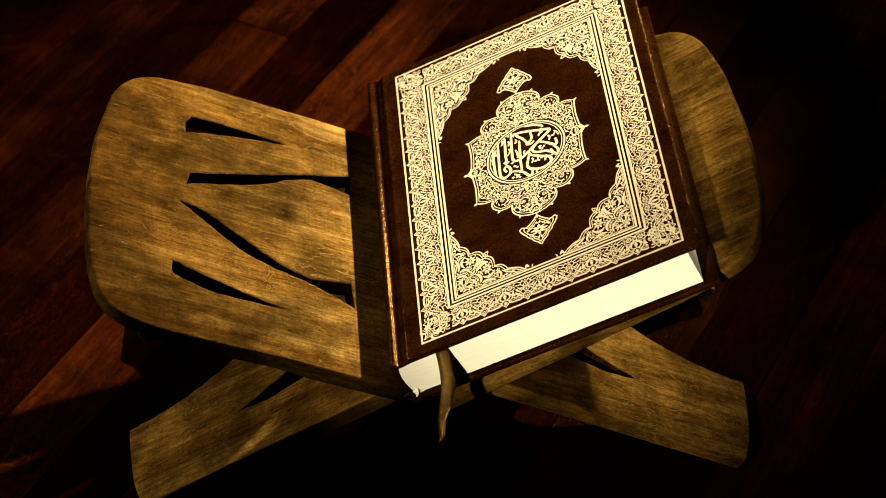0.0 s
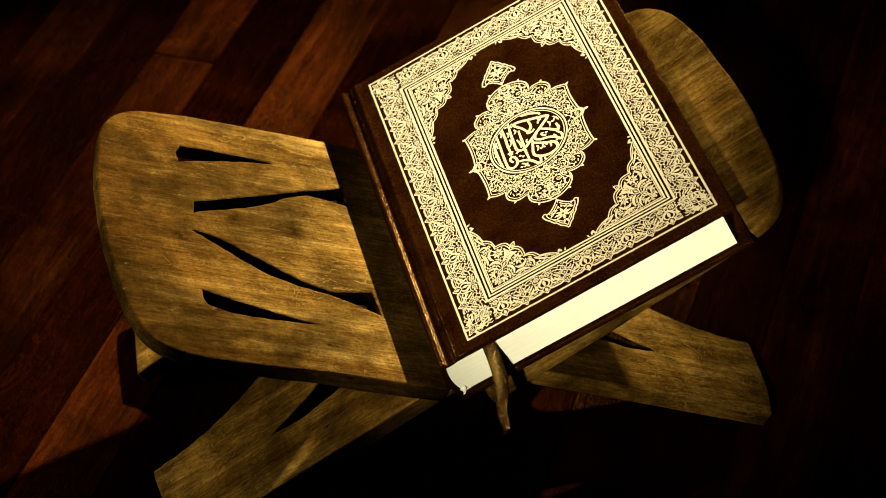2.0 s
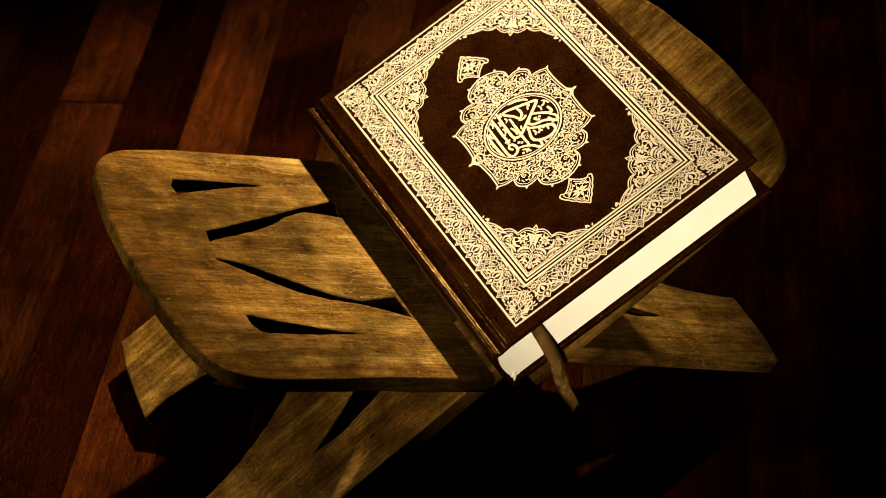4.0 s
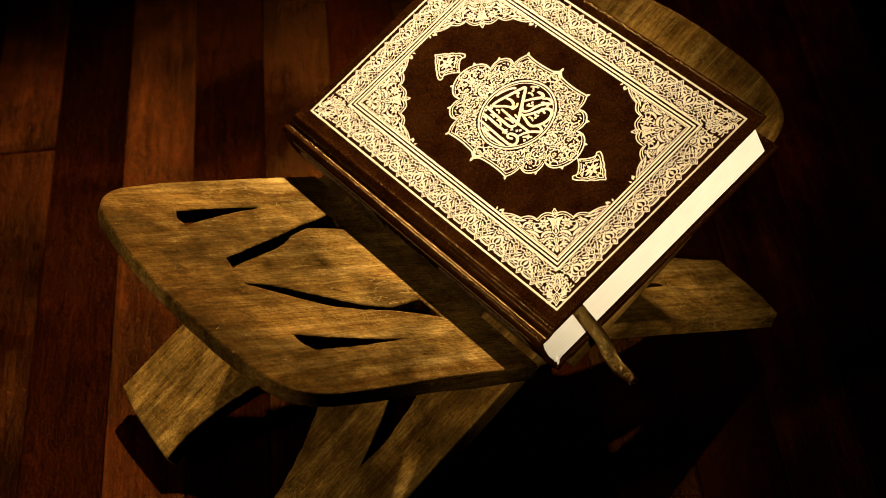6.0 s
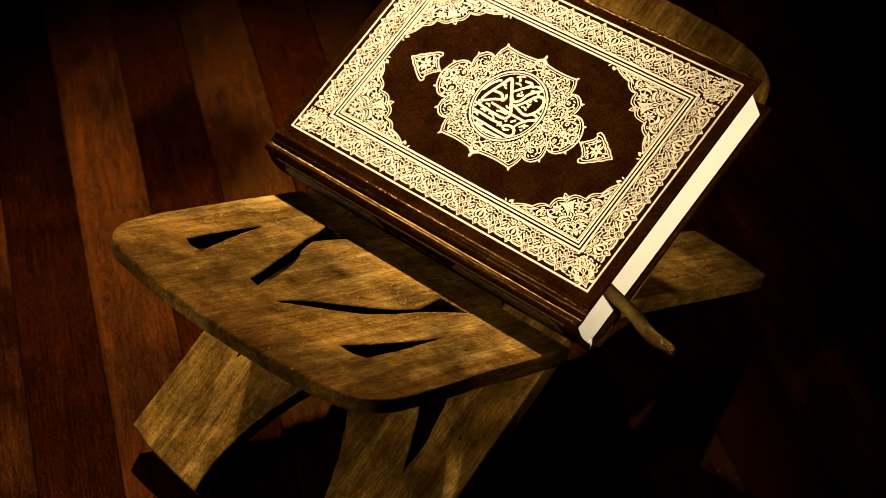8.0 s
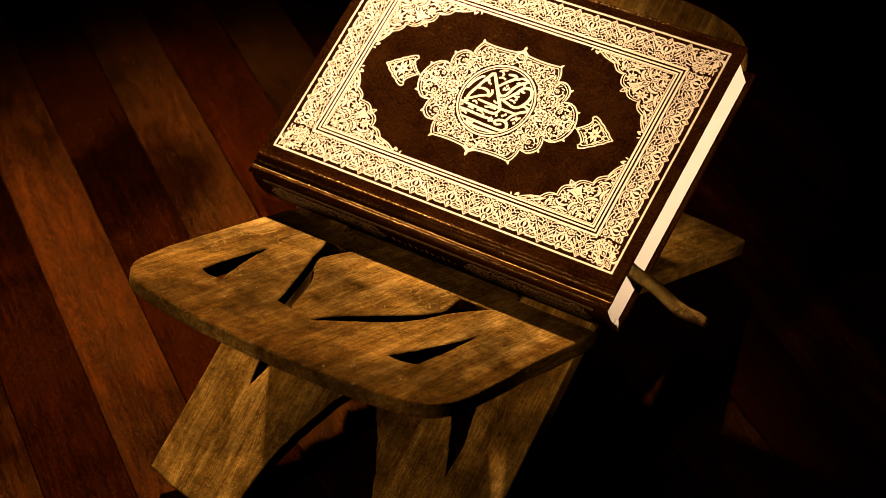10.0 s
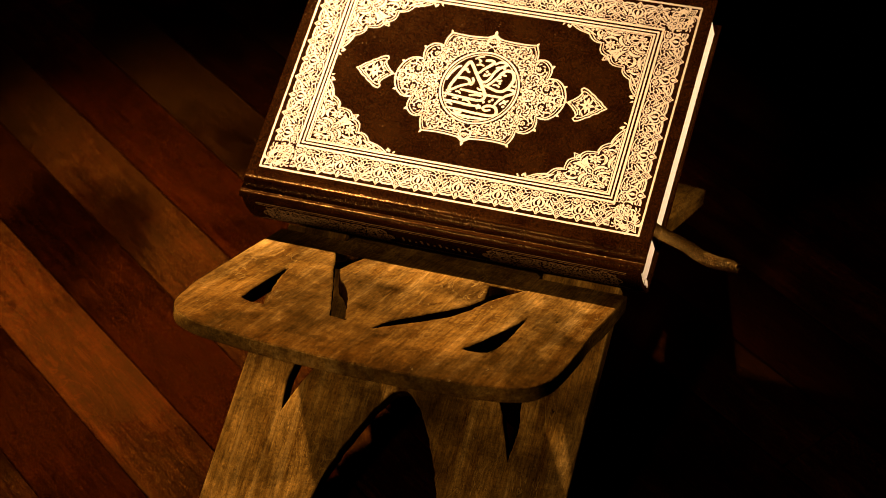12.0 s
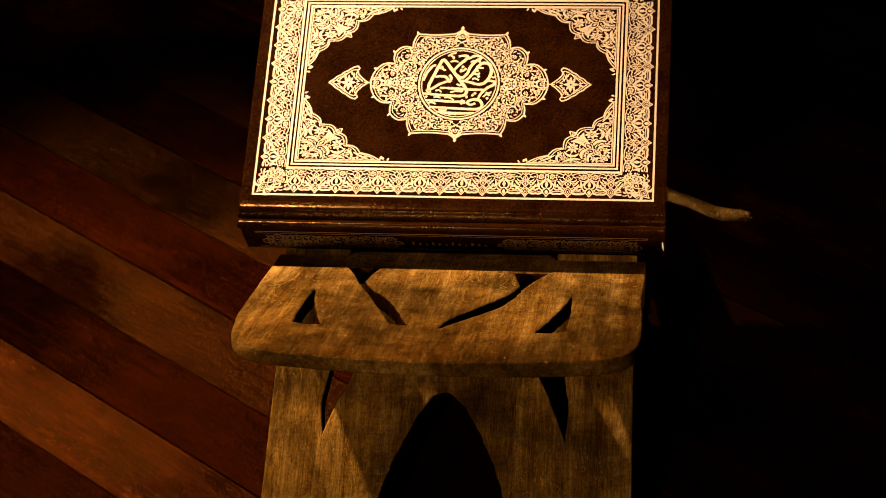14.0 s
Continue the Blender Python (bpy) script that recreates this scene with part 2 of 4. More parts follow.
def slab(name, loops, thick, bevel, side):
    """A board cut from a plank: the first loop is its outline, the others holes. Its face lies at z = 0, its body towards side * z."""
    curve = bpy.data.curves.new(name, "CURVE")
    curve.dimensions, curve.fill_mode = "2D", "BOTH"
    curve.extrude, curve.bevel_depth, curve.bevel_resolution, curve.offset = thick / 2 - bevel, bevel, 2, -bevel
    for loop in loops:
        sp = curve.splines.new("POLY")
        sp.points.add(len(loop) - 1)
        for pt, (x, y) in zip(sp.points, loop):
            pt.co = (x, y, 0, 1)
        sp.use_cyclic_u = True
    tmp = bpy.data.objects.new(name, curve)
    scene.collection.objects.link(tmp)
    deps = bpy.context.evaluated_depsgraph_get()
    mesh = bpy.data.meshes.new_from_object(tmp.evaluated_get(deps))
    bpy.data.objects.remove(tmp)
    mesh.transform(Matrix.Translation((0, 0, side * thick / 2)))
    if name == "wing":
        # thinner towards the tip
        for v in mesh.vertices:
            t = max(0.0, min(1.0, (v.co.y - 0.05) / 0.11))
            v.co.z *= 1 - 0.25 * t
    # the sawn sides of the cut-outs and of the arch: end grain, its colour darkened to hold their shade
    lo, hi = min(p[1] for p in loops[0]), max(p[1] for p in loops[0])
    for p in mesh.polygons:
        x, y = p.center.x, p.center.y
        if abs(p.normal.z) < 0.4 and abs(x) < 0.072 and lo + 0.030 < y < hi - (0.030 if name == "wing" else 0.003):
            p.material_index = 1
        elif abs(p.normal.z) < 0.75:
            p.material_index = 2
    return mesh


def catmull(pts, steps=6, closed=False):
    """A smooth line through the points."""
    out, n = [], len(pts)
    for i in range(n if closed else n - 1):
        if closed:
            a, b, c, d = (Vector(pts[(i + k) % n]) for k in (-1, 0, 1, 2))
        else:
            a, b, c, d = (Vector(pts[min(max(i + k, 0), n - 1)]) for k in (-1, 0, 1, 2))
        for s in range(steps):
            t = s / steps
            out.append(0.5 * (2 * b + (c - a) * t + (2 * a - 5 * b + 4 * c - d) * t * t + (3 * b - a - 3 * c + d) * t ** 3))
    if not closed:
        out.append(Vector(pts[-1]))
    return [tuple(p) for p in out]


def wobble(loop, amount, scale, seed):
    """Hand-cut edges: moves the points of a loop a little."""
    return [(x + amount * noise.noise((x * scale, y * scale, seed)), y + amount * noise.noise((x * scale, y * scale, seed + 9.3))) for x, y in loop]


# ---- room ----
def box(name, lo, hi, mat, label=""):
    bm = bmesh.new()
    bmesh.ops.create_cube(bm, size=1.0)
    for v in bm.verts:
        v.co = [lo[k] + (v.co[k] + 0.5) * (hi[k] - lo[k]) for k in range(3)]
    ob = part(name, bm, mat, None, label)
    return tagged(ob, kind="structure")


R = 2.2
box("wall_north", (-R, R, -0.02), (R, R + 0.1, 2.5), PLASTER, "plain dark plaster wall")
box("wall_south", (-R, -R - 0.1, -0.02), (R, -R, 2.5), PLASTER, "plain dark plaster wall")
box("wall_east", (R, -R - 0.1, -0.02), (R + 0.1, R + 0.1, 2.5), PLASTER, "plain dark plaster wall")
box("wall_west", (-R - 0.1, -R - 0.1, -0.02), (-R, R + 0.1, 2.5), PLASTER, "plain dark plaster wall")
box("ceiling", (-R - 0.1, -R - 0.1, 2.5), (R + 0.1, R + 0.1, 2.6), PLASTER, "plain dark ceiling")
floor = box("floor", (-R, -R, -0.06), (R, R, -0.012), DARK_BOARD, "dark stained wooden floor with long planks")

# ---- book stand ----
AXIS_Y, AXIS_Z = 0.008, 0.0737
THICK = 0.0098
stand = root("book_stand", pose(0, AXIS_Y, 0), "folding carved wooden book stand with leaf-shaped cut-outs, worn", "book stand")


def board_pose(way, slope, z):
    """way -1: towards the front, +1: towards the back; slope: rise per metre outwards."""
    a = math.atan(slope)
    y = Vector((0, way * math.cos(a), math.sin(a)))
    x = Vector((1, 0, 0))
    m = Matrix((x, y, x.cross(y))).transposed().to_4x4()
    m.translation = (0, 0, z)
    return m


def wing_loops(tongue_inside, seed):
    tip = catmull([(-0.0832, 0.060), (-0.0826, 0.100), (-0.0808, 0.128), (-0.0752, 0.1455), (-0.062, 0.1567), (-0.036, 0.1634), (0.000, 0.1663), (0.036, 0.1660), (0.066, 0.1625), (0.0835, 0.1555), (0.0905, 0.1440), (0.0920, 0.125), (0.0918, 0.095), (0.0915, 0.060)], 6)
    if tongue_inside:
        low = [(0.0912, 0.0185), (0.0490, 0.0185), (0.0490, 0.0), (-0.0490, 0.0), (-0.0490, 0.0185), (-0.0832, 0.0185)]
    else:
        low = [(0.0912, 0.0), (0.0495, 0.0), (0.0495, 0.0185), (-0.0495, 0.0185), (-0.0495, 0.0), (-0.0832, 0.0)]
    if not tongue_inside:
        tip = [(x, y if y < 0.1 else 0.1 + 0.96 * (y - 0.1)) for x, y in tip]
    loops = [wobble(tip, 0.0008, 60, seed) + low]
    for s in (-1, 1):
        dx = 0.0 if s < 0 else 0.0045
        # outer leaf
        leaf = catmull([(0.0558, 0.0725), (0.0525, 0.090), (0.0482, 0.108), (0.0440, 0.1225)], 5)[:-1] + catmull([(0.0440, 0.1225), (0.0505, 0.1226), (0.0560, 0.1200)], 4)[:-1] + catmull([(0.0560, 0.1200), (0.0567, 0.105), (0.0566, 0.090), (0.0558, 0.0725)], 5)[:-1]
        loops.append(wobble([(s * x + dx, y + 0.9 * dx) for x, y in leaf], 0.0006, 250, seed + s))
        # inner wave with a three-cornered head
        wave = [(0.0480, 0.0385), (0.0325, 0.0402), (0.0352, 0.0500)] + catmull([(0.0372, 0.0600), (0.0330, 0.074), (0.0260, 0.086), (0.0202, 0.096), (0.0140, 0.106), (0.0098, 0.1150), (0.0080, 0.1232)], 5)[:-1] + catmull([(0.0080, 0.1232), (0.0125, 0.1165), (0.0190, 0.1080), (0.0262, 0.0985), (0.0318, 0.089), (0.0360, 0.076), (0.0388, 0.0610)], 5)[:-1] + [(0.0425, 0.0510)]
        if s < 0:
            # the other one opens into a broad leaf with a blunt end
            wave = [(0.0462, 0.0378), (0.0318, 0.0382), (0.0338, 0.0490)] + catmull([(0.0352, 0.0590), (0.0302, 0.0710), (0.0242, 0.0795), (0.0186, 0.0900), (0.0136, 0.1020), (0.0102, 0.1120), (0.0064, 0.1215)], 5) + catmull([(0.0146, 0.1196), (0.0182, 0.1090), (0.0226, 0.0980), (0.0268, 0.0870), (0.0318, 0.0745), (0.0378, 0.0605)], 5)[:-1] + [(0.0412, 0.0500)]
        loops.append(wobble([(s * x + 0.5 * dx - (0.003 if s > 0 else 0), y + 0.3 * dx) for x, y in wave], 0.0006, 250, seed + 3 + s))
    return loops


def leg_loops(tongue_inside, seed):
    arch = catmull([(0.0355, 0.1705), (0.0345, 0.155), (0.0318, 0.140), (0.0262, 0.122), (0.0165, 0.1015), (0.0085, 0.0900), (0.0010, 0.0850), (-0.0070, 0.0895), (-0.0150, 0.1035), (-0.0230, 0.122), (-0.0280, 0.140), (-0.0300, 0.155), (-0.0295, 0.1680)], 6)
    arch = wobble(arch, 0.0007, 200, seed)
    left = [(-0.0300, 0.1685)] + catmull([(-0.050, 0.1665), (-0.068, 0.1640), (-0.0822, 0.1600)], 3) + [(-0.0815, 0.130), (-0.0805, 0.080)]
    if tongue_inside:
        low = [(-0.0805, 0.0185), (-0.0490, 0.0185), (-0.0490, 0.0155), (0.0490, 0.0155), (0.0490, 0.0185), (0.0868, 0.0185)]
    else:
        low = [(-0.0805, 0.0155), (-0.0495, 0.0155), (-0.0495, 0.0300), (0.0495, 0.0300), (0.0495, 0.0155), (0.0868, 0.0155)]
    right = [(0.0870, 0.080), (0.0878, 0.130)] + catmull([(0.0880, 0.1605), (0.072, 0.1660), (0.052, 0.1690), (0.0355, 0.1708)], 3)[:-1]
    loops = [arch + left + low + right]
    for s in (-1, 1):
        slit = catmull([(0.0560, 0.1052), (0.0500, 0.090), (0.0420, 0.073), (0.0380, 0.0640)], 4)[:-1] + catmull([(0.0380, 0.0640), (0.0460, 0.0640), (0.0530, 0.0660)], 3)[:-1] + catmull([(0.0530, 0.0660), (0.0555, 0.080), (0.0572, 0.092), (0.0560, 0.1052)], 4)[:-1]
        loops.append(wobble([(s * x + 0.0005, y) for x, y in slit], 0.0005, 250, seed + 5 + s))
    return loops


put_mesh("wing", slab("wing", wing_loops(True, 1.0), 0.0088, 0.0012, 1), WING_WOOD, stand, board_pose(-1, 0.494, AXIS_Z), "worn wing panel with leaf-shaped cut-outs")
put_mesh("wing", slab("wing", wing_loops(False, 5.0), 0.0088, 0.0012, -1), STAND_WOOD, stand, board_pose(1, 0.545, AXIS_Z), "worn wing panel under the book")
put_mesh("leg", slab("leg", leg_loops(False, 8.0), THICK - 0.001, 0.0008, 1), LIT_LEG_WOOD, stand, board_pose(-1, -0.54, 0.0905), "arched leg panel with narrow slits")
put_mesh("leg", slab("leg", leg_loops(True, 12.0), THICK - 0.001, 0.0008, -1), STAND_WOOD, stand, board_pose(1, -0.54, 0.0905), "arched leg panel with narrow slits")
for x0, x1 in ((-0.0780, -0.0500), (-0.0485, 0.0485), (0.0500, 0.0780)):
    bm = bmesh.new()
    bmesh.ops.create_cone(bm, cap_ends=True, segments=20, radius1=0.0065, radius2=0.0065, depth=x1 - x0)
    part("hinge_knuckle", bm, STAND_WOOD, stand, m=pose((x0 + x1) / 2, 0.0, 0.0685, 0, 90, 0), smooth=False)

# ---- book ----
TILT, LIFT = 24.0, 0.112
book = root("book", pose(0, 0, LIFT, TILT), "closed dark brown leather book with gold arabesque cover", "book")


def sweep_x(profile, x0, x1, rounded=0.0):
    """A closed outline in (y, z), drawn along x; rounded: how far the ends draw in."""
    bm = bmesh.new()
    mid_z = (min(z for _, z in profile) + max(z for _, z in profile)) / 2
    rings = []
    stations = [(x0, 0.0), (x1, 0.0)]
    if rounded:
        stations = [(x0, 1.0), (x0 + 0.3 * rounded, 0.4), (x0 + rounded, 0.0), (x1 - rounded, 0.0), (x1 - 0.3 * rounded, 0.4), (x1, 1.0)]
    for x, k in stations:
        rings.append([bm.verts.new((x, y, z - math.copysign(min(k * rounded, abs(z - mid_z)), z - mid_z))) for y, z in profile])
    n = len(profile)
    for a, b in zip(rings, rings[1:]):
        for k in range(n):
            bm.faces.new((a[k], a[(k + 1) % n], b[(k + 1) % n], b[k]))
    bm.faces.new(rings[0])
    bm.faces.new(rings[-1][::-1])
    return bm


def cover_profile(z, up):
    """Board, pressed groove and joint ridge; up +1: the outside is above."""
    crest = catmull([(-0.0035, 0.0), (-0.0056, 0.0001), (-0.0067, 0.0004), (-0.0078, 0.0001), (-0.0092, -0.0012), (-0.0108, -0.0020), (-0.0126, -0.0016), (-0.0138, -0.0003), (-0.0147, 0.0001), (-0.0156, -0.0003), (-0.0164, -0.0012), (-0.0168, -0.0022)], 5)
    top = [(0.1270, -0.0012), (0.1262, -0.0003), (0.1250, 0.0), (-0.0025, 0.0)] + crest
    under = [(-0.0160, -0.0030), (-0.0120, -0.0034), (-0.0080, -0.0028), (0.1250, -0.0024), (0.1266, -0.0020)]
    return [(y, z + up * h) for y, h in top + under]


THICKNESS = 0.0265
front_cover = part("front_cover", sweep_x(cover_profile(0.0, 1), -0.100, 0.100, 0.0006), LEATHER, book, "dark brown grained leather front cover")
for p in front_cover.data.polygons:
    p.use_smooth = p.center.y < -0.0035 and len(p.vertices) == 4 and abs(p.normal.x) < 0.5
part("back_cover", sweep_x(cover_profile(-THICKNESS, -1), -0.0998, 0.0998, 0.0006), LEATHER, book, "dark brown leather back cover")
arc = [(-0.0150 - 0.0030 * math.cos(a), -THICKNESS / 2 + 0.0122 * math.sin(a)) for a in [radians(v) for v in range(-90, 91, 15)]]
inner = [(y + 0.0022, z * 0.94 - 0.0008) for y, z in arc[::-1]]
spine = part("spine", sweep_x(arc + inner, -0.0985, 0.0985), LEATHER, book, "leather spine with worn gold tooling")
block = [(0.1204, -0.0026), (0.1203, -0.0125), (0.1204, -0.0226)] + [(-0.0095 - 0.0045 * math.cos(a), -0.0127 + 0.0098 * math.sin(a)) for a in [radians(v) for v in range(-90, 91, 18)]]
lining = [(y + 0.0024, (z + THICKNESS / 2) * 0.80 - THICKNESS / 2) for y, z in arc]
part("spine_lining", sweep_x(lining + [(y + 0.0022, z) for y, z in lining[::-1]], -0.0978, 0.0978), PAPER, book, "torn cream lining inside the spine")
flap = bmesh.new()
rows = []
for k in range(6):
    t = k / 5
    y, z, half = -0.0138 - 0.0010 * t * t, -0.0195 - 0.0056 * t, 0.0014 * (1 - 0.8 * t)
    rows.append([flap.verts.new((0.0982 + 0.0007 * math.sin(2.2 * t) + d, y + q * half + 0.0006 * math.sin(5 * t), z + 0.0008 * q * (1 - t))) for d in (0.0, 0.0003) for q in ((-1, 0, 1) if d == 0 else (1, 0, -1))])
for a, b in zip(rows, rows[1:]):
    for k in range(6):
        flap.faces.new((a[k], a[(k + 1) % 6], b[(k + 1) % 6], b[k]))
flap.faces.new(rows[0])
flap.faces.new(rows[-1][::-1])
part("torn_flap", flap, PAPER, book, "torn scrap of cream lining paper", smooth=True)
part("page_block", sweep_x(block, -0.0980, 0.0980), PAPER, book, "cream page edges")


# gold tooling
MM = 0.001


class Lace:
    """Flat gold foil figures, in millimetres."""

    def __init__(self):
        self.v, self.f, self.k = [], [], 0
        self.mirrors = [(1, 1)]
        self.origin = (0.0, 0.0)

    def poly(self, pts, faces):
        for mirror in self.mirrors:
            e = mirror if len(mirror) == 4 else (mirror[0], 0, 0, mirror[1])
            z = 0.06 + 0.002 * (self.k % 40)
            self.k += 1
            n = len(self.v)
            self.v += [((self.origin[0] + e[0] * x + e[1] * y) * MM, (self.origin[1] + e[2] * x + e[3] * y) * MM, z * MM) for x, y in pts]
            for f in faces:
                idx = [n + i for i in f]
                self.f.append(idx if e[0] * e[3] - e[1] * e[2] > 0 else idx[::-1])

    def stroke(self, pts, w, taper=0.0, steps=5, smooth=True):
        if smooth and len(pts) > 2:
            pts = catmull(pts, steps)
        out, n = [], len(pts)
        for i, p in enumerate(pts):
            a, b = pts[max(i - 1, 0)], pts[min(i + 1, n - 1)]
            dx, dy = b[0] - a[0], b[1] - a[1]
            ln = math.hypot(dx, dy) or 1.0
            t = i / (n - 1)
            ww = 0.5 * w * (1 - taper * (2 * t - 1) ** 2)
            out += [(p[0] - dy / ln * ww, p[1] + dx / ln * ww), (p[0] + dy / ln * ww, p[1] - dx / ln * ww)]
        self.poly(out, [(2 * i, 2 * i + 1, 2 * i + 3, 2 * i + 2) for i in range(n - 1)])

    def fill(self, pts):
        self.poly(pts, [tuple(range(len(pts)))])

    def disc(self, x, y, r, n=8):
        self.fill([(x + r * math.cos(2 * math.pi * k / n), y + r * math.sin(2 * math.pi * k / n)) for k in range(n)])

    def ring(self, x, y, r, w, n=64):
        pts = []
        for k in range(n):
            a = 2 * math.pi * k / n
            pts += [(x + (r - w / 2) * math.cos(a), y + (r - w / 2) * math.sin(a)), (x + (r + w / 2) * math.cos(a), y + (r + w / 2) * math.sin(a))]
        m = 2 * n
        self.poly(pts, [(2 * k, 2 * k + 1, (2 * k + 3) % m, (2 * k + 2) % m) for k in range(n)])

    def petal(self, x, y, ang, length, width, bend=0.0):
        ca, sa = math.cos(ang), math.sin(ang)
        left, right = [], []
        for t in (0.0, 0.2, 0.45, 0.7, 0.88, 1.0):
            h = width / 2 * math.sin(math.pi * t ** 0.8)
            off = bend * length * t * t
            for side, store in ((1, left), (-1, right)):
                u, v = t * length, side * h + off
                store.append((x + u * ca - v * sa, y + u * sa + v * ca))
        self.fill(left + right[-2:0:-1])

    def comma(self, x, y, r0, r1, ang, sweep, w):
        """A curved leaf running outwards round (x, y)."""
        pts = []
        for k in range(6):
            t = k / 5
            q, a = r0 + (r1 - r0) * t ** 0.8, ang + sweep * t
            pts.append((x + q * math.cos(a), y + q * math.sin(a)))
        self.stroke(pts, w, 0.85, smooth=False)

    def rosette(self, x, y, r, n=5, turn=0.3):
        for k in range(n):
            a = turn + 2 * math.pi * k / n
            self.petal(x + 0.30 * r * math.cos(a), y + 0.30 * r * math.sin(a), a, 0.72 * r, 3.9 * r / (n + 1.2))
        self.disc(x, y, 0.17 * r, 6)

    def scroll(self, x, y, r, ang, hand, w):
        pts = [(x + r * (1 - 0.62 * t) * math.cos(ang + hand * 4.6 * t), y + r * (1 - 0.62 * t) * math.sin(ang + hand * 4.6 * t)) for t in [k / 12 for k in range(13)]]
        self.stroke(pts, w, 0.3, 2)
        for t in (0.25, 0.5, 0.78):
            a = ang + hand * 4.6 * t
            q = r * (1 - 0.62 * t)
            self.petal(x + q * math.cos(a), y + q * math.sin(a), a + hand * 0.7, 0.42 * r, 0.26 * r, 0.25 * hand)

    def sheet(self, name, parent, mat, label, m=None):
        mesh = bpy.data.meshes.new(name)
        mesh.from_pydata(self.v, [], self.f)
        return put_mesh(name, mesh, mat, parent, m, label)


def inside(pt, loop):
    x, y = pt
    hit, n = False, len(loop)
    for i in range(n):
        (x0, y0), (x1, y1) = loop[i], loop[(i + 1) % n]
        if (y0 > y) != (y1 > y) and x < (x1 - x0) * (y - y0) / (y1 - y0) + x0:
            hit = not hit
    return hit


def gap(pt, loop):
    """Distance from a point to an outline."""
    best, p, n = 1e9, Vector(pt), len(loop)
    for i in range(n):
        a, b = Vector(loop[i]), Vector(loop[(i + 1) % n])
        t = max(0.0, min(1.0, (p - a).dot(b - a) / max((b - a).length_squared, 1e-9)))
        best = min(best, (a + (b - a) * t - p).length)
    return best


def arabesque(lace, loop, seed, radii, hole=0.0, axis_x=False, axis_y=False, tries=500, avoid=()):
    """Scrolls, blossoms and leaves packed into an outline; axis_x, axis_y: mirror lines through the origin to keep clear of."""
    rng = random.Random(seed)
    xs, ys = [p[0] for p in loop], [p[1] for p in loop]
    placed = list(avoid)
    for r in radii:
        for _ in range(tries):
            x, y = rng.uniform(min(xs), max(xs)), rng.uniform(min(ys), max(ys))
            if axis_x and y < r and y > 0.25 * r:
                continue
            if axis_y and x < r and x > 0.25 * r:
                continue
            if axis_x and y <= 0.25 * r:
                y = 0.0
            if axis_y and x <= 0.25 * r:
                x = 0.0
            if math.hypot(x, y) < hole + r or any(math.hypot(x - a, y - b) < 0.93 * (r + c) for a, b, c in placed):
                continue
            if not inside((x, y + 1e-6), loop) and not (y == 0.0 or x == 0.0):
                continue
            if gap((x, y), loop) < 0.9 * r and not (axis_x and y < r) and not (axis_y and x < r):
                continue
            placed.append((x, y, r))
    placed = placed[len(avoid):]
    for i, (x, y, r) in enumerate(placed):
        ang, hand = rng.uniform(0, 6.28), rng.choice((-1, 1))
        if r >= 2.2 and i % 2:
            lace.scroll(x, y, 0.95 * r, ang, hand, 0.5)
            lace.rosette(x, y, 0.38 * r, 6, ang)
            for k in range(8):
                a = ang + 0.785 * k
                lace.comma(x, y, 0.66 * r, 1.02 * r, a, 0.62 * hand, 0.19 * r)
        elif r >= 2.2:
            lace.ring(x, y, 0.93 * r, 0.42, 28)
            lace.rosette(x, y, 0.40 * r, 5, ang)
            for k in range(7):
                lace.comma(x, y, 0.44 * r, 0.92 * r, ang + 0.8976 * k, 0.75 * hand, 0.24 * r)
        elif r >= 1.2:
            if i % 3 == 0:
                lace.rosette(x, y, 0.98 * r, 6, ang)
            elif i % 3 == 1:
                lace.ring(x, y, 0.9 * r, 0.36, 18)
                for k in range(5):
                    lace.comma(x, y, 0.12 * r, 0.9 * r, ang + 1.2566 * k, 0.7 * hand, 0.34 * r)
            else:
                for turn in (0.0, math.pi):
                    lace.scroll(x + 0.45 * r * math.cos(ang + turn), y + 0.45 * r * math.sin(ang + turn), 0.52 * r, ang + turn + 1.6, hand, 0.42)
                lace.petal(x - 0.5 * r * math.sin(ang), y + 0.5 * r * math.cos(ang), ang + 1.57, 0.7 * r, 0.5 * r)
        elif r >= 0.75:
            for k in (-1, 0, 1):
                lace.petal(x - 0.9 * r * math.cos(ang), y - 0.9 * r * math.sin(ang), ang + 0.62 * k, (1.95 - 0.3 * abs(k)) * r, 0.66 * r, 0.2 * k)
        elif r >= 0.4:
            lace.petal(x - 1.2 * r * math.cos(ang), y - 1.2 * r * math.sin(ang), ang, 2.5 * r, 1.15 * r, 0.2 * hand)
        else:
            lace.disc(x, y, 0.95 * r, 6)
        near = sorted(placed[:i], key=lambda q: math.hypot(q[0] - x, q[1] - y))[:2]
        for a, b, c in near:
            d = math.hypot(a - x, b - y)
            if 0.4 <= r < 2.2 and 0 < d < 2.2 * (r + c):
                mx, my = (a + x) / 2 - 0.22 * (b - y), (b + y) / 2 + 0.22 * (a - x)
                lace.stroke([(x, y), (mx, my), (a + (x - a) * 0.9 * c / d, b + (y - b) * 0.9 * c / d)], 0.32, 0.3, 4)


W, H = 94.0, 120.3
MID = H / 2


def rectangle(lace, hx, y0, y1, w):
    for a, b, c, d in ((-hx - w / 2, y0 - w / 2, hx + w / 2, y0 + w / 2), (-hx - w / 2, y1 - w / 2, hx + w / 2, y1 + w / 2), (-hx - w / 2, y0 + w / 2, -hx + w / 2, y1 - w / 2), (hx - w / 2, y0 + w / 2, hx + w / 2, y1 - w / 2)):
        lace.fill([(a, b), (c, b), (c, d), (a, d)])


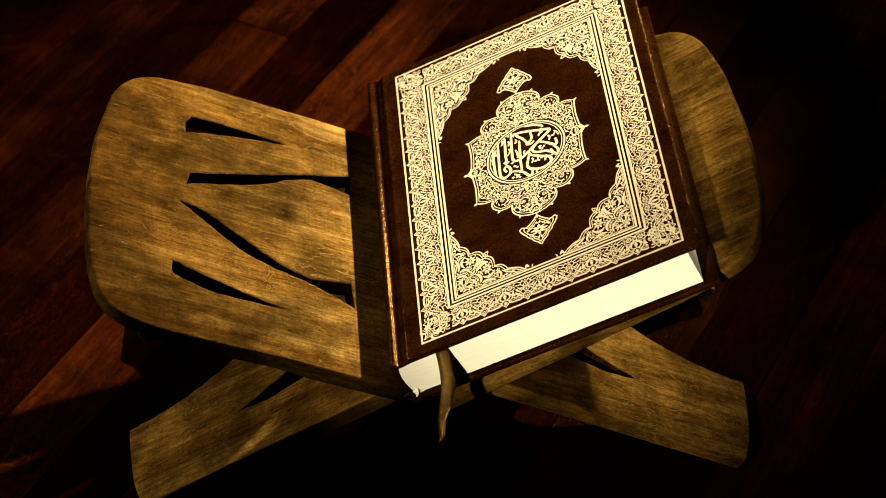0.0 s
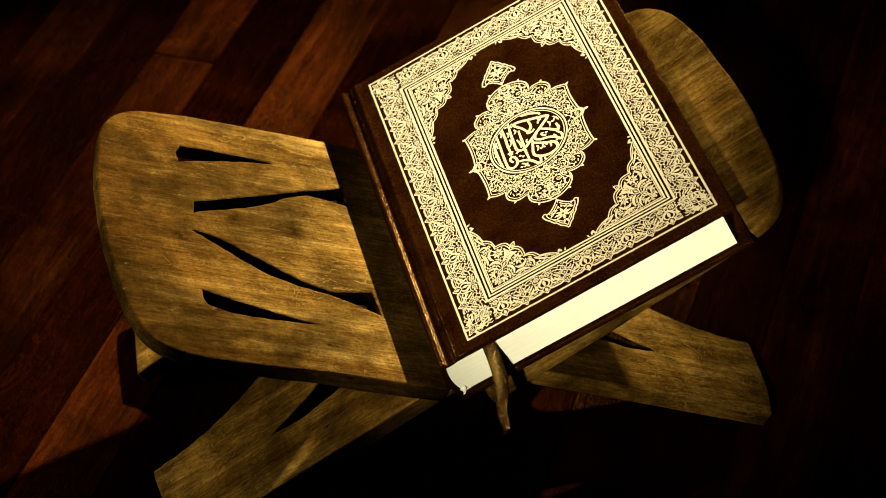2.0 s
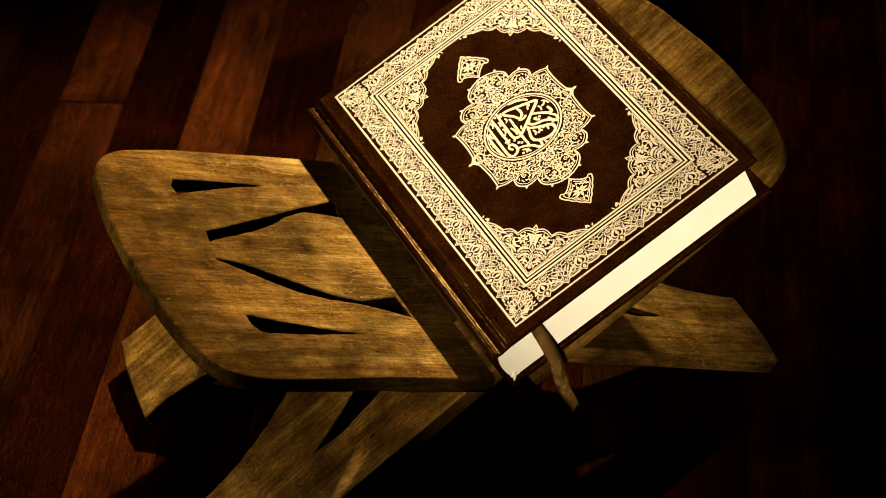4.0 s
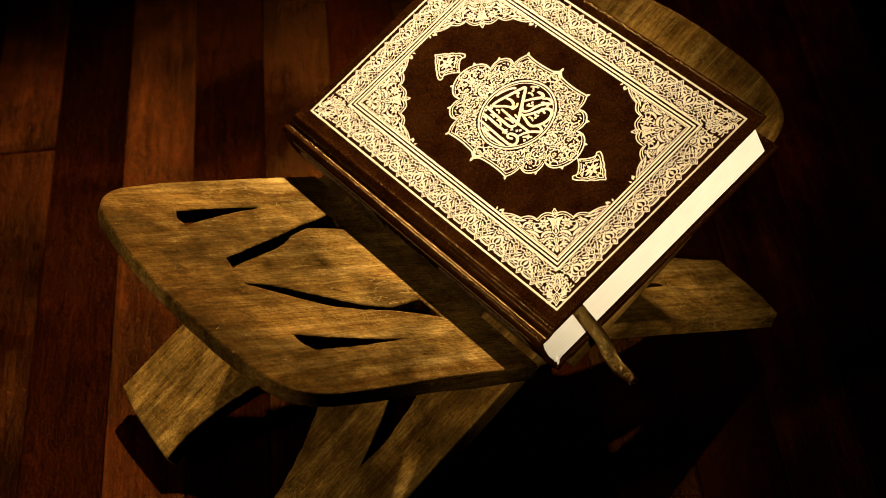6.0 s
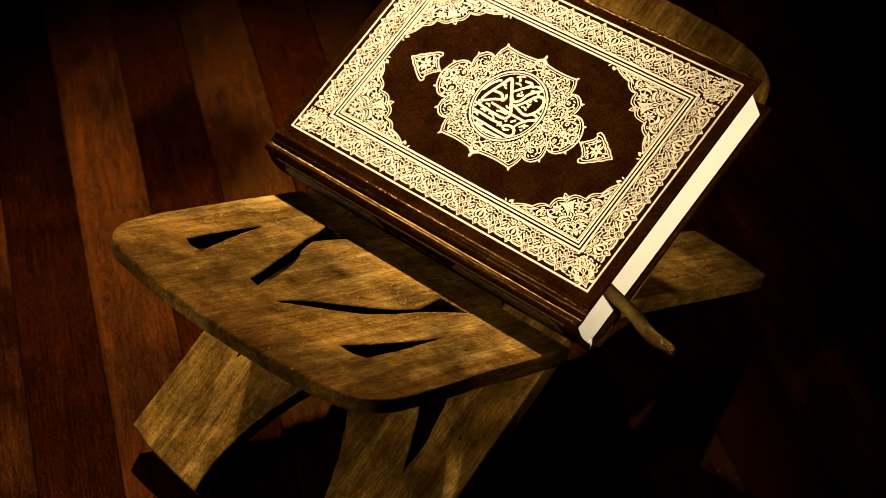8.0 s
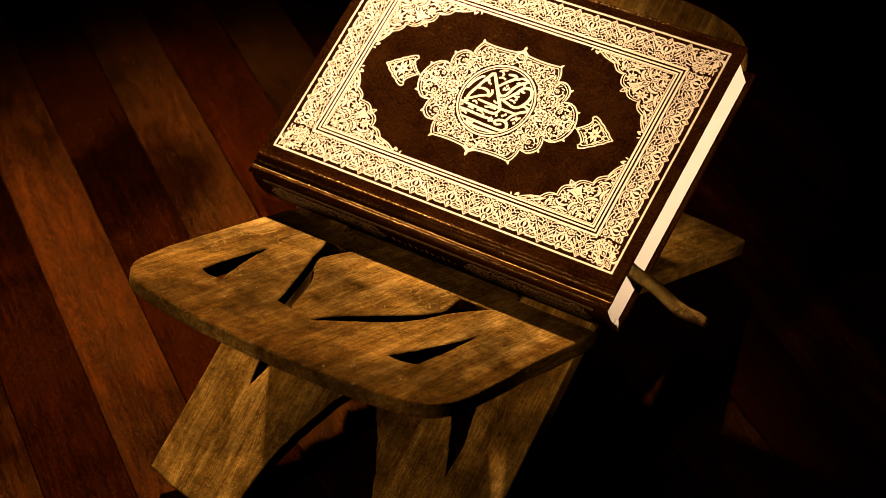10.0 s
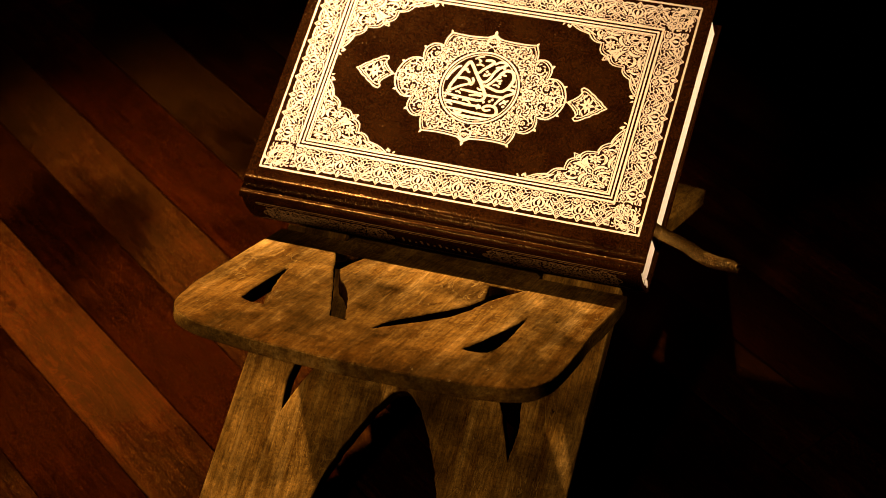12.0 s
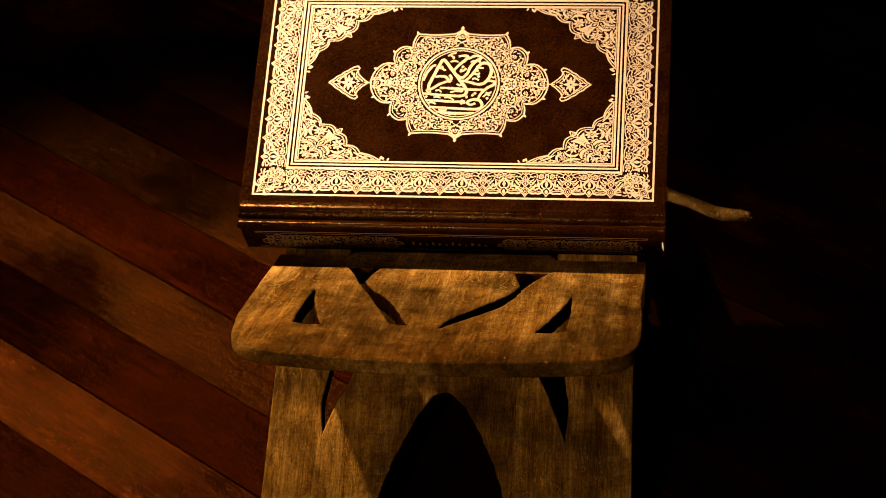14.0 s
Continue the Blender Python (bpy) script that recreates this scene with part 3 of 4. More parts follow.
frame_lace = Lace()
rectangle(frame_lace, W, 0.0, H, 0.95)
frame_lace.sheet("outer_frame", front_cover, GOLD, "thin gold outer frame line")
for inset, w in ((15.0, 1.1), (16.95, 0.85), (18.65, 1.0)):
    lines = Lace()
    rectangle(lines, W - inset, inset - 0.9, H - inset + 0.9, w)
    lines.sheet("inner_frame", front_cover, GOLD, "gold inner frame line")


def band_unit(lace, put, odd):
    """One palmette of the border: u along the band, v from the inner frame outwards; put maps (u, v) onto the cover."""
    def st(pts, w, taper=0.2):
        for s in (1, -1):
            lace.stroke([put(s * u, v) for u, v in catmull(pts, 4)], w, taper, smooth=False)

    def fl(pts, both=False):
        for s in ((1, -1) if both else (1,)):
            lace.fill([put(s * u, v) for u, v in pts])

    def leaf(u, v, ang, ln, wd, bend):
        for s in (1, -1):
            pts = []
            for side in (1, -1):
                row = []
                for t in (0.0, 0.25, 0.5, 0.78, 1.0):
                    h = side * wd / 2 * math.sin(math.pi * t ** 0.8)
                    off = bend * ln * t * t
                    row.append((u + t * ln * math.cos(ang) - (h + off) * math.sin(ang), v + t * ln * math.sin(ang) + (h + off) * math.cos(ang)))
                pts += row if side > 0 else row[-2:0:-1]
            lace.fill([put(s * a, b) for a, b in pts])

    # scallop between the tips
    fl([(1.3, 9.9), (2.0, 10.6), (3.0, 11.05), (4.0, 11.1), (4.9, 10.95), (4.9, 10.0), (4.0, 10.2), (3.1, 10.1), (2.3, 9.7), (1.7, 9.0)], True)
    st([(1.7, 8.6), (2.6, 9.4), (3.7, 9.5), (4.9, 9.3)], 0.34, 0)
    if odd:
        # pointed tip over a chain of crossing strands
        st([(0, 12.3), (0.7, 11.2), (1.75, 10.2), (1.85, 9.2), (1.0, 8.0), (0, 7.2)], 0.5, 0)
        st([(0, 11.2), (0.5, 10.4), (1.0, 9.8), (1.0, 9.2), (0.5, 8.5), (0, 8.1)], 0.36, 0)
        fl([(0, 10.3), (0.4, 9.7), (0, 8.9), (-0.4, 9.7)])
        st([(0, 7.2), (1.1, 6.2), (1.15, 5.4), (0, 4.3), (-0.9, 3.4), (-0.9, 2.7), (0, 1.8), (1.0, 1.0), (1.7, 0.2)], 0.42, 0)
        fl([(0, 6.7), (0.45, 5.8), (0, 5.0), (-0.45, 5.8)])
        fl([(0, 3.8), (0.35, 3.1), (0, 2.4), (-0.35, 3.1)])
        fl([(0, 1.2), (0.5, 0.3), (-0.5, 0.3)])
        st([(1.2, 8.2), (2.3, 7.6), (2.5, 6.4), (1.5, 5.2), (0.9, 4.4), (1.5, 3.4), (2.3, 2.4), (1.9, 1.3), (1.1, 0.9)], 0.42, 0)
        st([(1.8, 9.0), (3.0, 8.4), (4.2, 7.2), (4.9, 5.8)], 1.15, 0.7)
        st([(2.5, 6.6), (3.4, 5.9), (4.2, 4.7), (4.9, 4.2)], 0.85, 0.7)
        st([(1.2, 4.2), (2.4, 4.5), (3.3, 4.1), (4.0, 3.2)], 0.6, 0.6)
        leaf(4.9, 8.8, 3.6, 1.6, 0.8, -0.2)
        leaf(2.6, 7.0, 0.4, 1.7, 0.7, 0.25)
        leaf(1.7, 5.0, 0.3, 1.8, 0.6, -0.2)
        st([(2.1, 1.4), (3.1, 0.8), (4.1, 0.5), (4.9, 0.5)], 0.45, 0)
        leaf(2.3, 2.3, 0.15, 1.5, 0.7, 0.2)
        leaf(4.9, 2.2, 3.0, 1.4, 0.7, 0.2)
    else:
        # palmette with a blossom at either side
        st([(0, 12.0), (0.7, 11.0), (1.6, 10.1), (1.7, 9.3), (0.9, 8.3), (0, 7.7)], 0.5, 0)
        fl([(0, 11.2), (0.65, 10.3), (0.8, 9.6), (0, 8.5), (-0.8, 9.6), (-0.65, 10.3)])
        fl([(0, 7.6), (0.55, 6.8), (0.75, 5.9), (0.4, 4.9), (0, 4.2), (-0.4, 4.9), (-0.75, 5.9), (-0.55, 6.8)])
        st([(0.3, 8.0), (1.5, 7.8), (2.2, 6.8), (1.9, 5.5), (1.0, 4.6), (0.2, 4.2)], 0.75, 0.55)
        st([(1.8, 9.0), (3.0, 8.2), (3.3, 6.9), (2.6, 5.6), (1.6, 4.5), (0, 3.6)], 0.62, 0.3)
        st([(4.9, 7.4), (4.0, 6.6), (3.7, 5.4), (4.2, 4.4)], 0.95, 0.7)
        leaf(4.9, 9.0, 3.9, 1.9, 0.9, -0.2)
        leaf(3.2, 7.2, -0.1, 1.5, 0.7, 0.2)
        st([(0, 3.6), (0.7, 2.7), (0.6, 1.6), (0, 0.8)], 0.5, 0)
        fl([(0, 2.6), (0.25, 1.9), (0, 1.3), (-0.25, 1.9)])
        st([(0.4, 1.2), (1.2, 0.5), (2.4, 0.25), (4.9, 0.3)], 0.45, 0)
        st([(0.5, 3.2), (1.8, 4.2), (3.0, 4.3), (4.0, 4.0), (4.9, 3.3)], 0.45, 0)
        for s in (1, -1):
            cx, cy = 2.55 * s, 2.2
            for k in range(6):
                a = 0.3 + 1.0472 * k
                px, py = cx + 0.98 * math.cos(a), cy + 0.98 * math.sin(a)
                lace.fill([put(px + 0.5 * math.cos(b), py + 0.5 * math.sin(b)) for b in (0, 1.05, 2.1, 3.14, 4.19, 5.24)])
            lace.fill([put(cx + 0.36 * math.cos(b), cy + 0.36 * math.sin(b)) for b in (0, 1.05, 2.1, 3.14, 4.19, 5.24)])
        leaf(4.9, 1.0, 2.3, 1.3, 0.7, 0.2)
        leaf(4.6, 3.2, 4.2, 1.3, 0.7, 0.2)


def border(length, count, put_side, label):
    lace = Lace()
    pitch = length / count
    k = pitch / 9.7
    for i in range(count):
        c = -length / 2 + pitch * (i + 0.5)
        band_unit(lace, lambda u, v, c=c: put_side(c + u * k, v), i % 2)
    return lace.sheet("border_band", front_cover, GOLD, label)


IN = 14.6
border(2 * (W - IN), 16, lambda u, v: (u, IN - 0.9 - v * 1.04), "gold palmette border")
border(2 * (W - IN), 16, lambda u, v: (u, H - IN + 0.9 + v * 1.04), "gold palmette border")
border(H - 2 * IN, 9, lambda u, v: (-W + IN - 0.4 - v * 1.04, MID + u), "gold palmette border")
border(H - 2 * IN, 9, lambda u, v: (W - IN + 0.4 + v * 1.04, MID + u), "gold palmette border")
for sx in (-1, 1):
    for sy in (-1, 1):
        lace = Lace()
        lace.origin = (sx * (W - IN + 0.4), MID + sy * (MID - IN + 0.9))
        lace.mirrors = [(sx, sy)]
        c45 = math.sqrt(0.5)
        band_unit(lace, lambda u, v: ((v * 1.36 + 1.0 + u * 0.95) * c45, (v * 1.36 + 1.0 - u * 0.95) * c45), 1)
        lace.mirrors = [(sx, 0, 0, sy), (0, sx, sy, 0)]
        lace.stroke([(10.4, 8.4), (11.2, 7.2), (11.4, 5.8), (11.0, 4.6)], 1.0, 0.5, 4)
        lace.stroke([(11.0, 4.6), (12.4, 3.6), (11.0, 2.6), (11.6, 1.4), (11.4, 0.2)], 0.5, 0, 4)
        lace.stroke([(9.2, 7.8), (10.0, 6.2), (9.6, 4.6), (8.2, 3.6)], 0.85, 0.6, 4)
        lace.stroke([(10.6, 3.4), (9.4, 2.0), (7.6, 1.6), (6.2, 2.6)], 0.8, 0.6, 4)
        lace.stroke([(7.2, 5.6), (6.6, 4.2), (5.2, 3.2), (3.4, 2.2), (1.2, 0.6)], 0.5, 0.2, 4)
        lace.rosette(3.3, 0.9, 1.35, 6, 0.2)
        lace.rosette(6.6, 0.8, 1.25, 6, 0.6)
        lace.petal(9.4, 0.2, 0.9, 2.2, 0.9, 0.2)
        lace.petal(7.8, 5.0, -0.5, 1.9, 0.8, 0.2)
        lace.petal(5.6, 2.4, 0.4, 1.8, 0.8, 0.2)
        lace.petal(4.4, 2.2, -0.4, 1.6, 0.7, 0.2)
        lace.sheet("border_corner", front_cover, GOLD, "gold corner of the border")

# corner fields
for sx in (-1, 1):
    for sy in (-1, 1):
        lace = Lace()
        lace.origin = (sx * 74.6, MID + sy * (MID - 18.4))
        k = 0.826
        lace.mirrors = [(-sx, 0, 0, -sy), (0, -sx / k, -sy * k, 0)]
        edge = []
        cusps = [(40.0, 0.0), (30.0, 4.0), (23.0, 8.0), (17.8, 14.7)]
        for i, ((ax, ay), (bx, by)) in enumerate(zip(cusps, cusps[1:])):
            nx, ny = (by - ay), -(bx - ax)
            ln = math.hypot(nx, ny)
            for t in (0.0, 0.15, 0.3, 0.45, 0.6, 0.75, 0.9):
                g = (0.7, 1.3, 2.2)[i] * math.sin(math.pi * t)
                edge.append((ax + (bx - ax) * t + nx / ln * g, ay + (by - ay) * t + ny / ln * g))
        edge.append(cusps[-1])
        lace.stroke(edge, 0.6, 0, smooth=False)
        lace.stroke([(x * 0.945 + 0.1, y * 0.94 + 0.05) for x, y in edge], 0.45, 0, smooth=False)
        # finials
        lace.stroke([(17.8, 14.7), (19.6, 14.6), (20.4, 16.85)], 0.6, 0, smooth=False)
        lace.stroke([(16.6, 13.7), (18.6, 13.9), (19.0, 15.7)], 0.45, 0, smooth=False)
        lace.petal(39.6, 0.6, 0.9, 2.0, 1.1, 0.3)
        lace.petal(41.6, 0.3, 1.9, 2.6, 1.2, 0.3)
        lace.petal(43.0, 0.1, 0.6, 1.8, 0.9, 0.3)
        # knot on the diagonal
        for q, h in ((2.2, 1.3), (5.4, 1.5), (9.2, 1.9), (13.2, 1.5)):
            lace.stroke([(q, q * k), (q + 2.0 + 0.5 * h, (q + 2.0) * k - 0.6 * h), (q + 3.6, (q + 3.6) * k)], 0.5, 0, 5)
            lace.petal(q + 0.7, (q + 0.7) * k, 0.69, 2.9, 1.0)
        # acanthus leaves and blossom
        taken = [(18.6, 8.2, 2.9)] + [(q, q * k, 1.3) for q in (2.5, 4.5, 6.5, 8.5, 10.5, 12.5, 14.5, 16.5)]
        lace.rosette(18.6, 8.2, 2.9, 8, 0.2)
        lace.ring(18.6, 8.2, 1.0, 0.4, 16)
        for pts, w in (
            (((12.4, 8.6), (14.6, 10.6), (17.2, 11.6), (19.6, 11.4)), 1.5),
            (((11.6, 7.4), (13.6, 6.4), (14.6, 4.4), (14.0, 2.4)), 1.6),
            (((15.6, 5.2), (17.6, 4.0), (20.6, 4.2), (22.6, 6.2)), 1.3),
            (((14.6, 2.0), (17.4, 2.4), (20.4, 1.8), (23.0, 0.9)), 1.3),
            (((23.2, 5.6), (25.2, 4.2), (26.0, 2.6), (25.2, 1.0)), 1.2),
            (((8.8, 5.8), (10.6, 4.6), (11.4, 2.8), (11.0, 0.9)), 1.3),
            (((5.4, 3.0), (7.4, 2.8), (8.8, 1.8), (9.4, 0.6)), 1.1),
            (((26.6, 4.4), (28.8, 3.0), (31.4, 1.8), (34.4, 0.6)), 0.9),
            (((14.0, 11.6), (15.4, 12.4), (16.6, 12.6), (18.0, 12.4)), 0.9),
        ):
            lace.stroke(list(pts), w, 0.8, 5)
            taken += [(x, y, 0.42 * w) for x, y in catmull(pts, 3)]
        field = [(0.6, 0.3)] + [(x * 0.93, y * 0.93) for x, y in edge]
        arabesque(lace, field, 5, (1.7, 1.25, 0.85, 0.6, 0.45), tries=700, avoid=taken)
        lace.stroke([(0.4, 0.25), (20.0, 0.25), (39.0, 0.25)], 0.4, 0, smooth=False)
        lace.sheet("corner_ornament", front_cover, GOLD, "gold arabesque corner ornament")

# medallion
lace = Lace()
lace.origin = (0.0, MID)
lace.mirrors = [(1, 1), (-1, 1), (1, -1), (-1, -1)]
cusps = [(42.8, 0.0), (40.4, 7.4), (31.6, 10.5), (32.0, 16.6), (23.6, 19.3), (21.4, 27.0), (3.4, 27.2), (0.0, 29.6)]
edge = []
for i, ((ax, ay), (bx, by)) in enumerate(zip(cusps, cusps[1:])):
    nx, ny = (by - ay), -(bx - ax)
    ln = math.hypot(nx, ny)
    for t in (0.0, 0.2, 0.4, 0.6, 0.8):
        g = (0.5, 1.7, 0.5, 1.9, 0.7, -0.6, -0.2)[i] * math.sin(math.pi * t)
        edge.append((ax + (bx - ax) * t + nx / ln * g, ay + (by - ay) * t + ny / ln * g))
edge.append(cusps[-1])
lace.stroke(edge, 0.75, 0, smooth=False)
lace.stroke([(x * 0.963, y * 0.955) for x, y in edge], 0.4, 0, smooth=False)
for (x, y), a in ((cusps[1], 0.5), (cusps[3], 0.8), (cusps[5], 1.0)):
    lace.petal(x - 0.5 * math.cos(a), y - 0.5 * math.sin(a), a, 2.3, 1.3)
field = [(0.0, 0.0)] + [(x * 0.95, y * 0.945) for x, y in edge]
arabesque(lace, field, 11, (3.3, 2.5, 1.8, 1.3, 0.85, 0.55), hole=19.7, axis_x=True, axis_y=True, tries=1800)
lace.mirrors = [(1, 1), (1, -1)]
lace.petal(0, 29.2, 1.57, 2.4, 1.6)
lace.mirrors = [(1, 1), (-1, 1)]
lace.stroke([(42.2, 0), (46.0, 0)], 0.6, 0, smooth=False)
lace.sheet("medallion", front_cover, GOLD, "gold arabesque medallion")
lace = Lace()
lace.origin = (0.0, MID)
lace.ring(0, 0, 19.2, 0.9)
lace.ring(0, 0, 17.9, 0.45)
lace.sheet("medallion_ring", front_cover, GOLD, "gold double ring")
for s in (-1, 1):
    lace = Lace()
    lace.origin = (0.0, MID)
    lace.mirrors = [(s, 1), (s, -1)]
    edge = catmull([(44.2, 0.2), (46.0, 1.5), (47.8, 3.2), (49.2, 5.0), (49.5, 6.6), (48.7, 7.7), (49.6, 8.9)], 4)[:-1] + catmull([(49.6, 8.9), (51.2, 8.5), (53.0, 7.5), (54.2, 6.5), (56.2, 5.5), (57.4, 4.2), (59.6, 3.0), (61.0, 1.5), (63.2, 0.0)], 4)
    lace.stroke(edge, 0.7, 0, smooth=False)
    lace.stroke([(53.4 + (x - 53.4) * 0.82, y * 0.80) for x, y in edge[2:]], 0.5, 0, smooth=False)
    # eight-leaved blossom between tendrils
    lace.petal(53.9, 0.0, 0.0, 3.6, 1.5)
    lace.petal(53.3, 0.0, math.pi, 3.4, 1.5)
    lace.petal(53.7, 0.3, 0.72, 3.3, 1.3, 0.18)
    lace.petal(53.3, 0.3, 2.35, 3.3, 1.3, -0.18)
    lace.petal(53.5, 0.4, 1.57, 3.9, 1.5)
    lace.petal(57.2, 0.4, 0.15, 2.6, 1.0, 0.1)
    lace.petal(51.4, 2.8, 1.9, 2.8, 1.1, -0.3)
    lace.petal(52.0, 4.2, 1.2, 1.6, 0.9, 0.3)
    lace.petal(50.6, 1.6, 2.2, 2.2, 1.0, -0.2)
    lace.petal(54.8, 2.0, 1.0, 1.7, 0.9, 0.3)
    lace.petal(49.9, 0.3, 2.7, 2.0, 0.9, 0.2)
    lace.stroke([(48.4, 0.8), (50.2, 2.2), (51.6, 4.0), (52.8, 5.6)], 0.5, 0.2, 4)
    lace.stroke([(58.6, 0.8), (56.8, 2.6), (55.2, 3.8), (54.0, 5.6)], 0.5, 0.2, 4)
    lace.sheet("pendant", front_cover, GOLD, "gold drop-shaped pendant")

# calligraphy: the title in interlaced script
lace = Lace()
lace.origin = (0.0, MID)


def pen(w, *pts):
    """A broad-nib stroke; points on a grid about four hundred steps wide, centred on the ring."""
    lace.stroke([((x - 247) * 0.0933, (203 - y) * 0.111) for x, y in pts], 1.08 * w, 0.3, 6)


# the tall letters and the long bowl
pen(1.5, (190, 192), (150, 206), (112, 228), (93, 232), (95, 208), (122, 150), (146, 102), (157, 88), (172, 96), (214, 144), (252, 188), (284, 226), (289, 246), (268, 263), (200, 262), (130, 258), (66, 253))
pen(1.2, (63, 190), (78, 152), (104, 120), (122, 114))
pen(1.45, (214, 140), (244, 110), (276, 84), (284, 72), (266, 66), (236, 70))
pen(1.4, (222, 150), (246, 170), (268, 172), (288, 152), (300, 122), (326, 94), (352, 78), (346, 68), (316, 68), (290, 82))
pen(1.5, (264, 188), (300, 196), (346, 206), (376, 200), (402, 172), (411, 138), (398, 108), (370, 102), (348, 112), (324, 144), (296, 176), (274, 192))
pen(1.35, (348, 284), (364, 252), (394, 224), (428, 206), (430, 194), (406, 188), (384, 194))
pen(1.25, (150, 224), (230, 228), (310, 232), (388, 232))
pen(1.25, (80, 286), (150, 288), (220, 292), (286, 290))
pen(1.35, (104, 318), (190, 322), (280, 326), (352, 326), (374, 310), (364, 288), (340, 280), (312, 284), (298, 296), (314, 306), (340, 298))
pen(1.25, (140, 341), (200, 346), (270, 348), (336, 345))
# lesser strokes and vowel marks
pen(1.35, (122, 172), (154, 168), (180, 174), (198, 194), (206, 176), (196, 160))
for w, *pts in (
    (1.0, (142, 132), (154, 122), (160, 134), (176, 138)), (0.9, (128, 240), (146, 236), (160, 246)), (1.0, (206, 246), (240, 240), (272, 242)),
    (0.9, (122, 272), (138, 268), (158, 274)), (0.9, (178, 274), (196, 270), (214, 276)), (0.9, (206, 356), (226, 350), (246, 356)), (0.9, (150, 330), (172, 334), (196, 332)),
    (0.9, (180, 70), (200, 58), (224, 52)), (0.9, (196, 66), (212, 76), (206, 84)), (0.95, (196, 98), (216, 92), (236, 98)), (0.9, (300, 98), (318, 92), (328, 100)),
    (1.0, (330, 118), (346, 124), (370, 128)), (1.0, (316, 152), (340, 158), (352, 150)), (0.9, (312, 182), (330, 178), (350, 186)), (0.9, (406, 166), (424, 172), (436, 164)),
    (1.0, (376, 268), (394, 254), (410, 262)), (1.0, (390, 244), (404, 250), (418, 242)), (0.9, (250, 132), (264, 142), (276, 130)), (0.9, (96, 300), (116, 296), (136, 304)),
    (0.9, (214, 276), (224, 286), (216, 298)), (0.9, (236, 206), (252, 212), (270, 208)), (0.85, (80, 236), (92, 246), (108, 244))):
    pen(w, *pts)
for x, y in ((262, 122), (276, 132), (254, 142), (338, 140), (346, 168), (292, 268), (322, 260), (334, 250), (270, 286), (282, 296), (268, 300), (398, 274), (84, 268), (346, 94)):
    lace.fill([((x - 247 + dx) * 0.0933, (203 - y + dy) * 0.111) for dx, dy in ((-9, 0), (0, -8), (9, 0), (0, 8))])
lace.sheet("calligraphy", front_cover, GOLD, "gold calligraphic title in the medallion")

# spine tooling: frame lines and a running vine, with bars for the small lettering
lace = Lace()
for y, w in ((-8.6, 0.5), (-7.4, 0.3), (7.4, 0.3), (8.6, 0.5)):
    lace.stroke([(-92, y), (92, y)], w, 0, smooth=False)
for x in (-92, -90, -22, 22, 90, 92):
    lace.stroke([(x, -8.6), (x, 8.6)], 0.4, 0, smooth=False)
for s in (-1, 1):
    lace.mirrors = [(s, 1), (s, -1)]
    arabesque(lace, [(24, 0), (88, 0), (88, 6.6), (24, 6.6)], 8, (3.0, 2.2, 1.5, 1.1, 0.75, 0.5), axis_x=True, tries=500)
lace.mirrors = [(1, 1)]
for k in range(12):
    lace.fill([(-18 + 3.1 * k, -1.6), (-16.9 + 3.1 * k, -1.6), (-16.9 + 3.1 * k, 1.9 - (k % 3)), (-18 + 3.1 * k, 1.9 - (k % 3))])
for v in range(len(lace.v)):
    x, y, z = lace.v[v]
    a = math.asin(max(-1.0, min(1.0, y / 0.0122)))
    lace.v[v] = (x, -0.0150 - 0.0030 * math.cos(a) - z - 0.00006, -THICKNESS / 2 + y)
lace.sheet("spine_tooling", spine, SPINE_GOLD, "worn gold frame and vine on the spine")


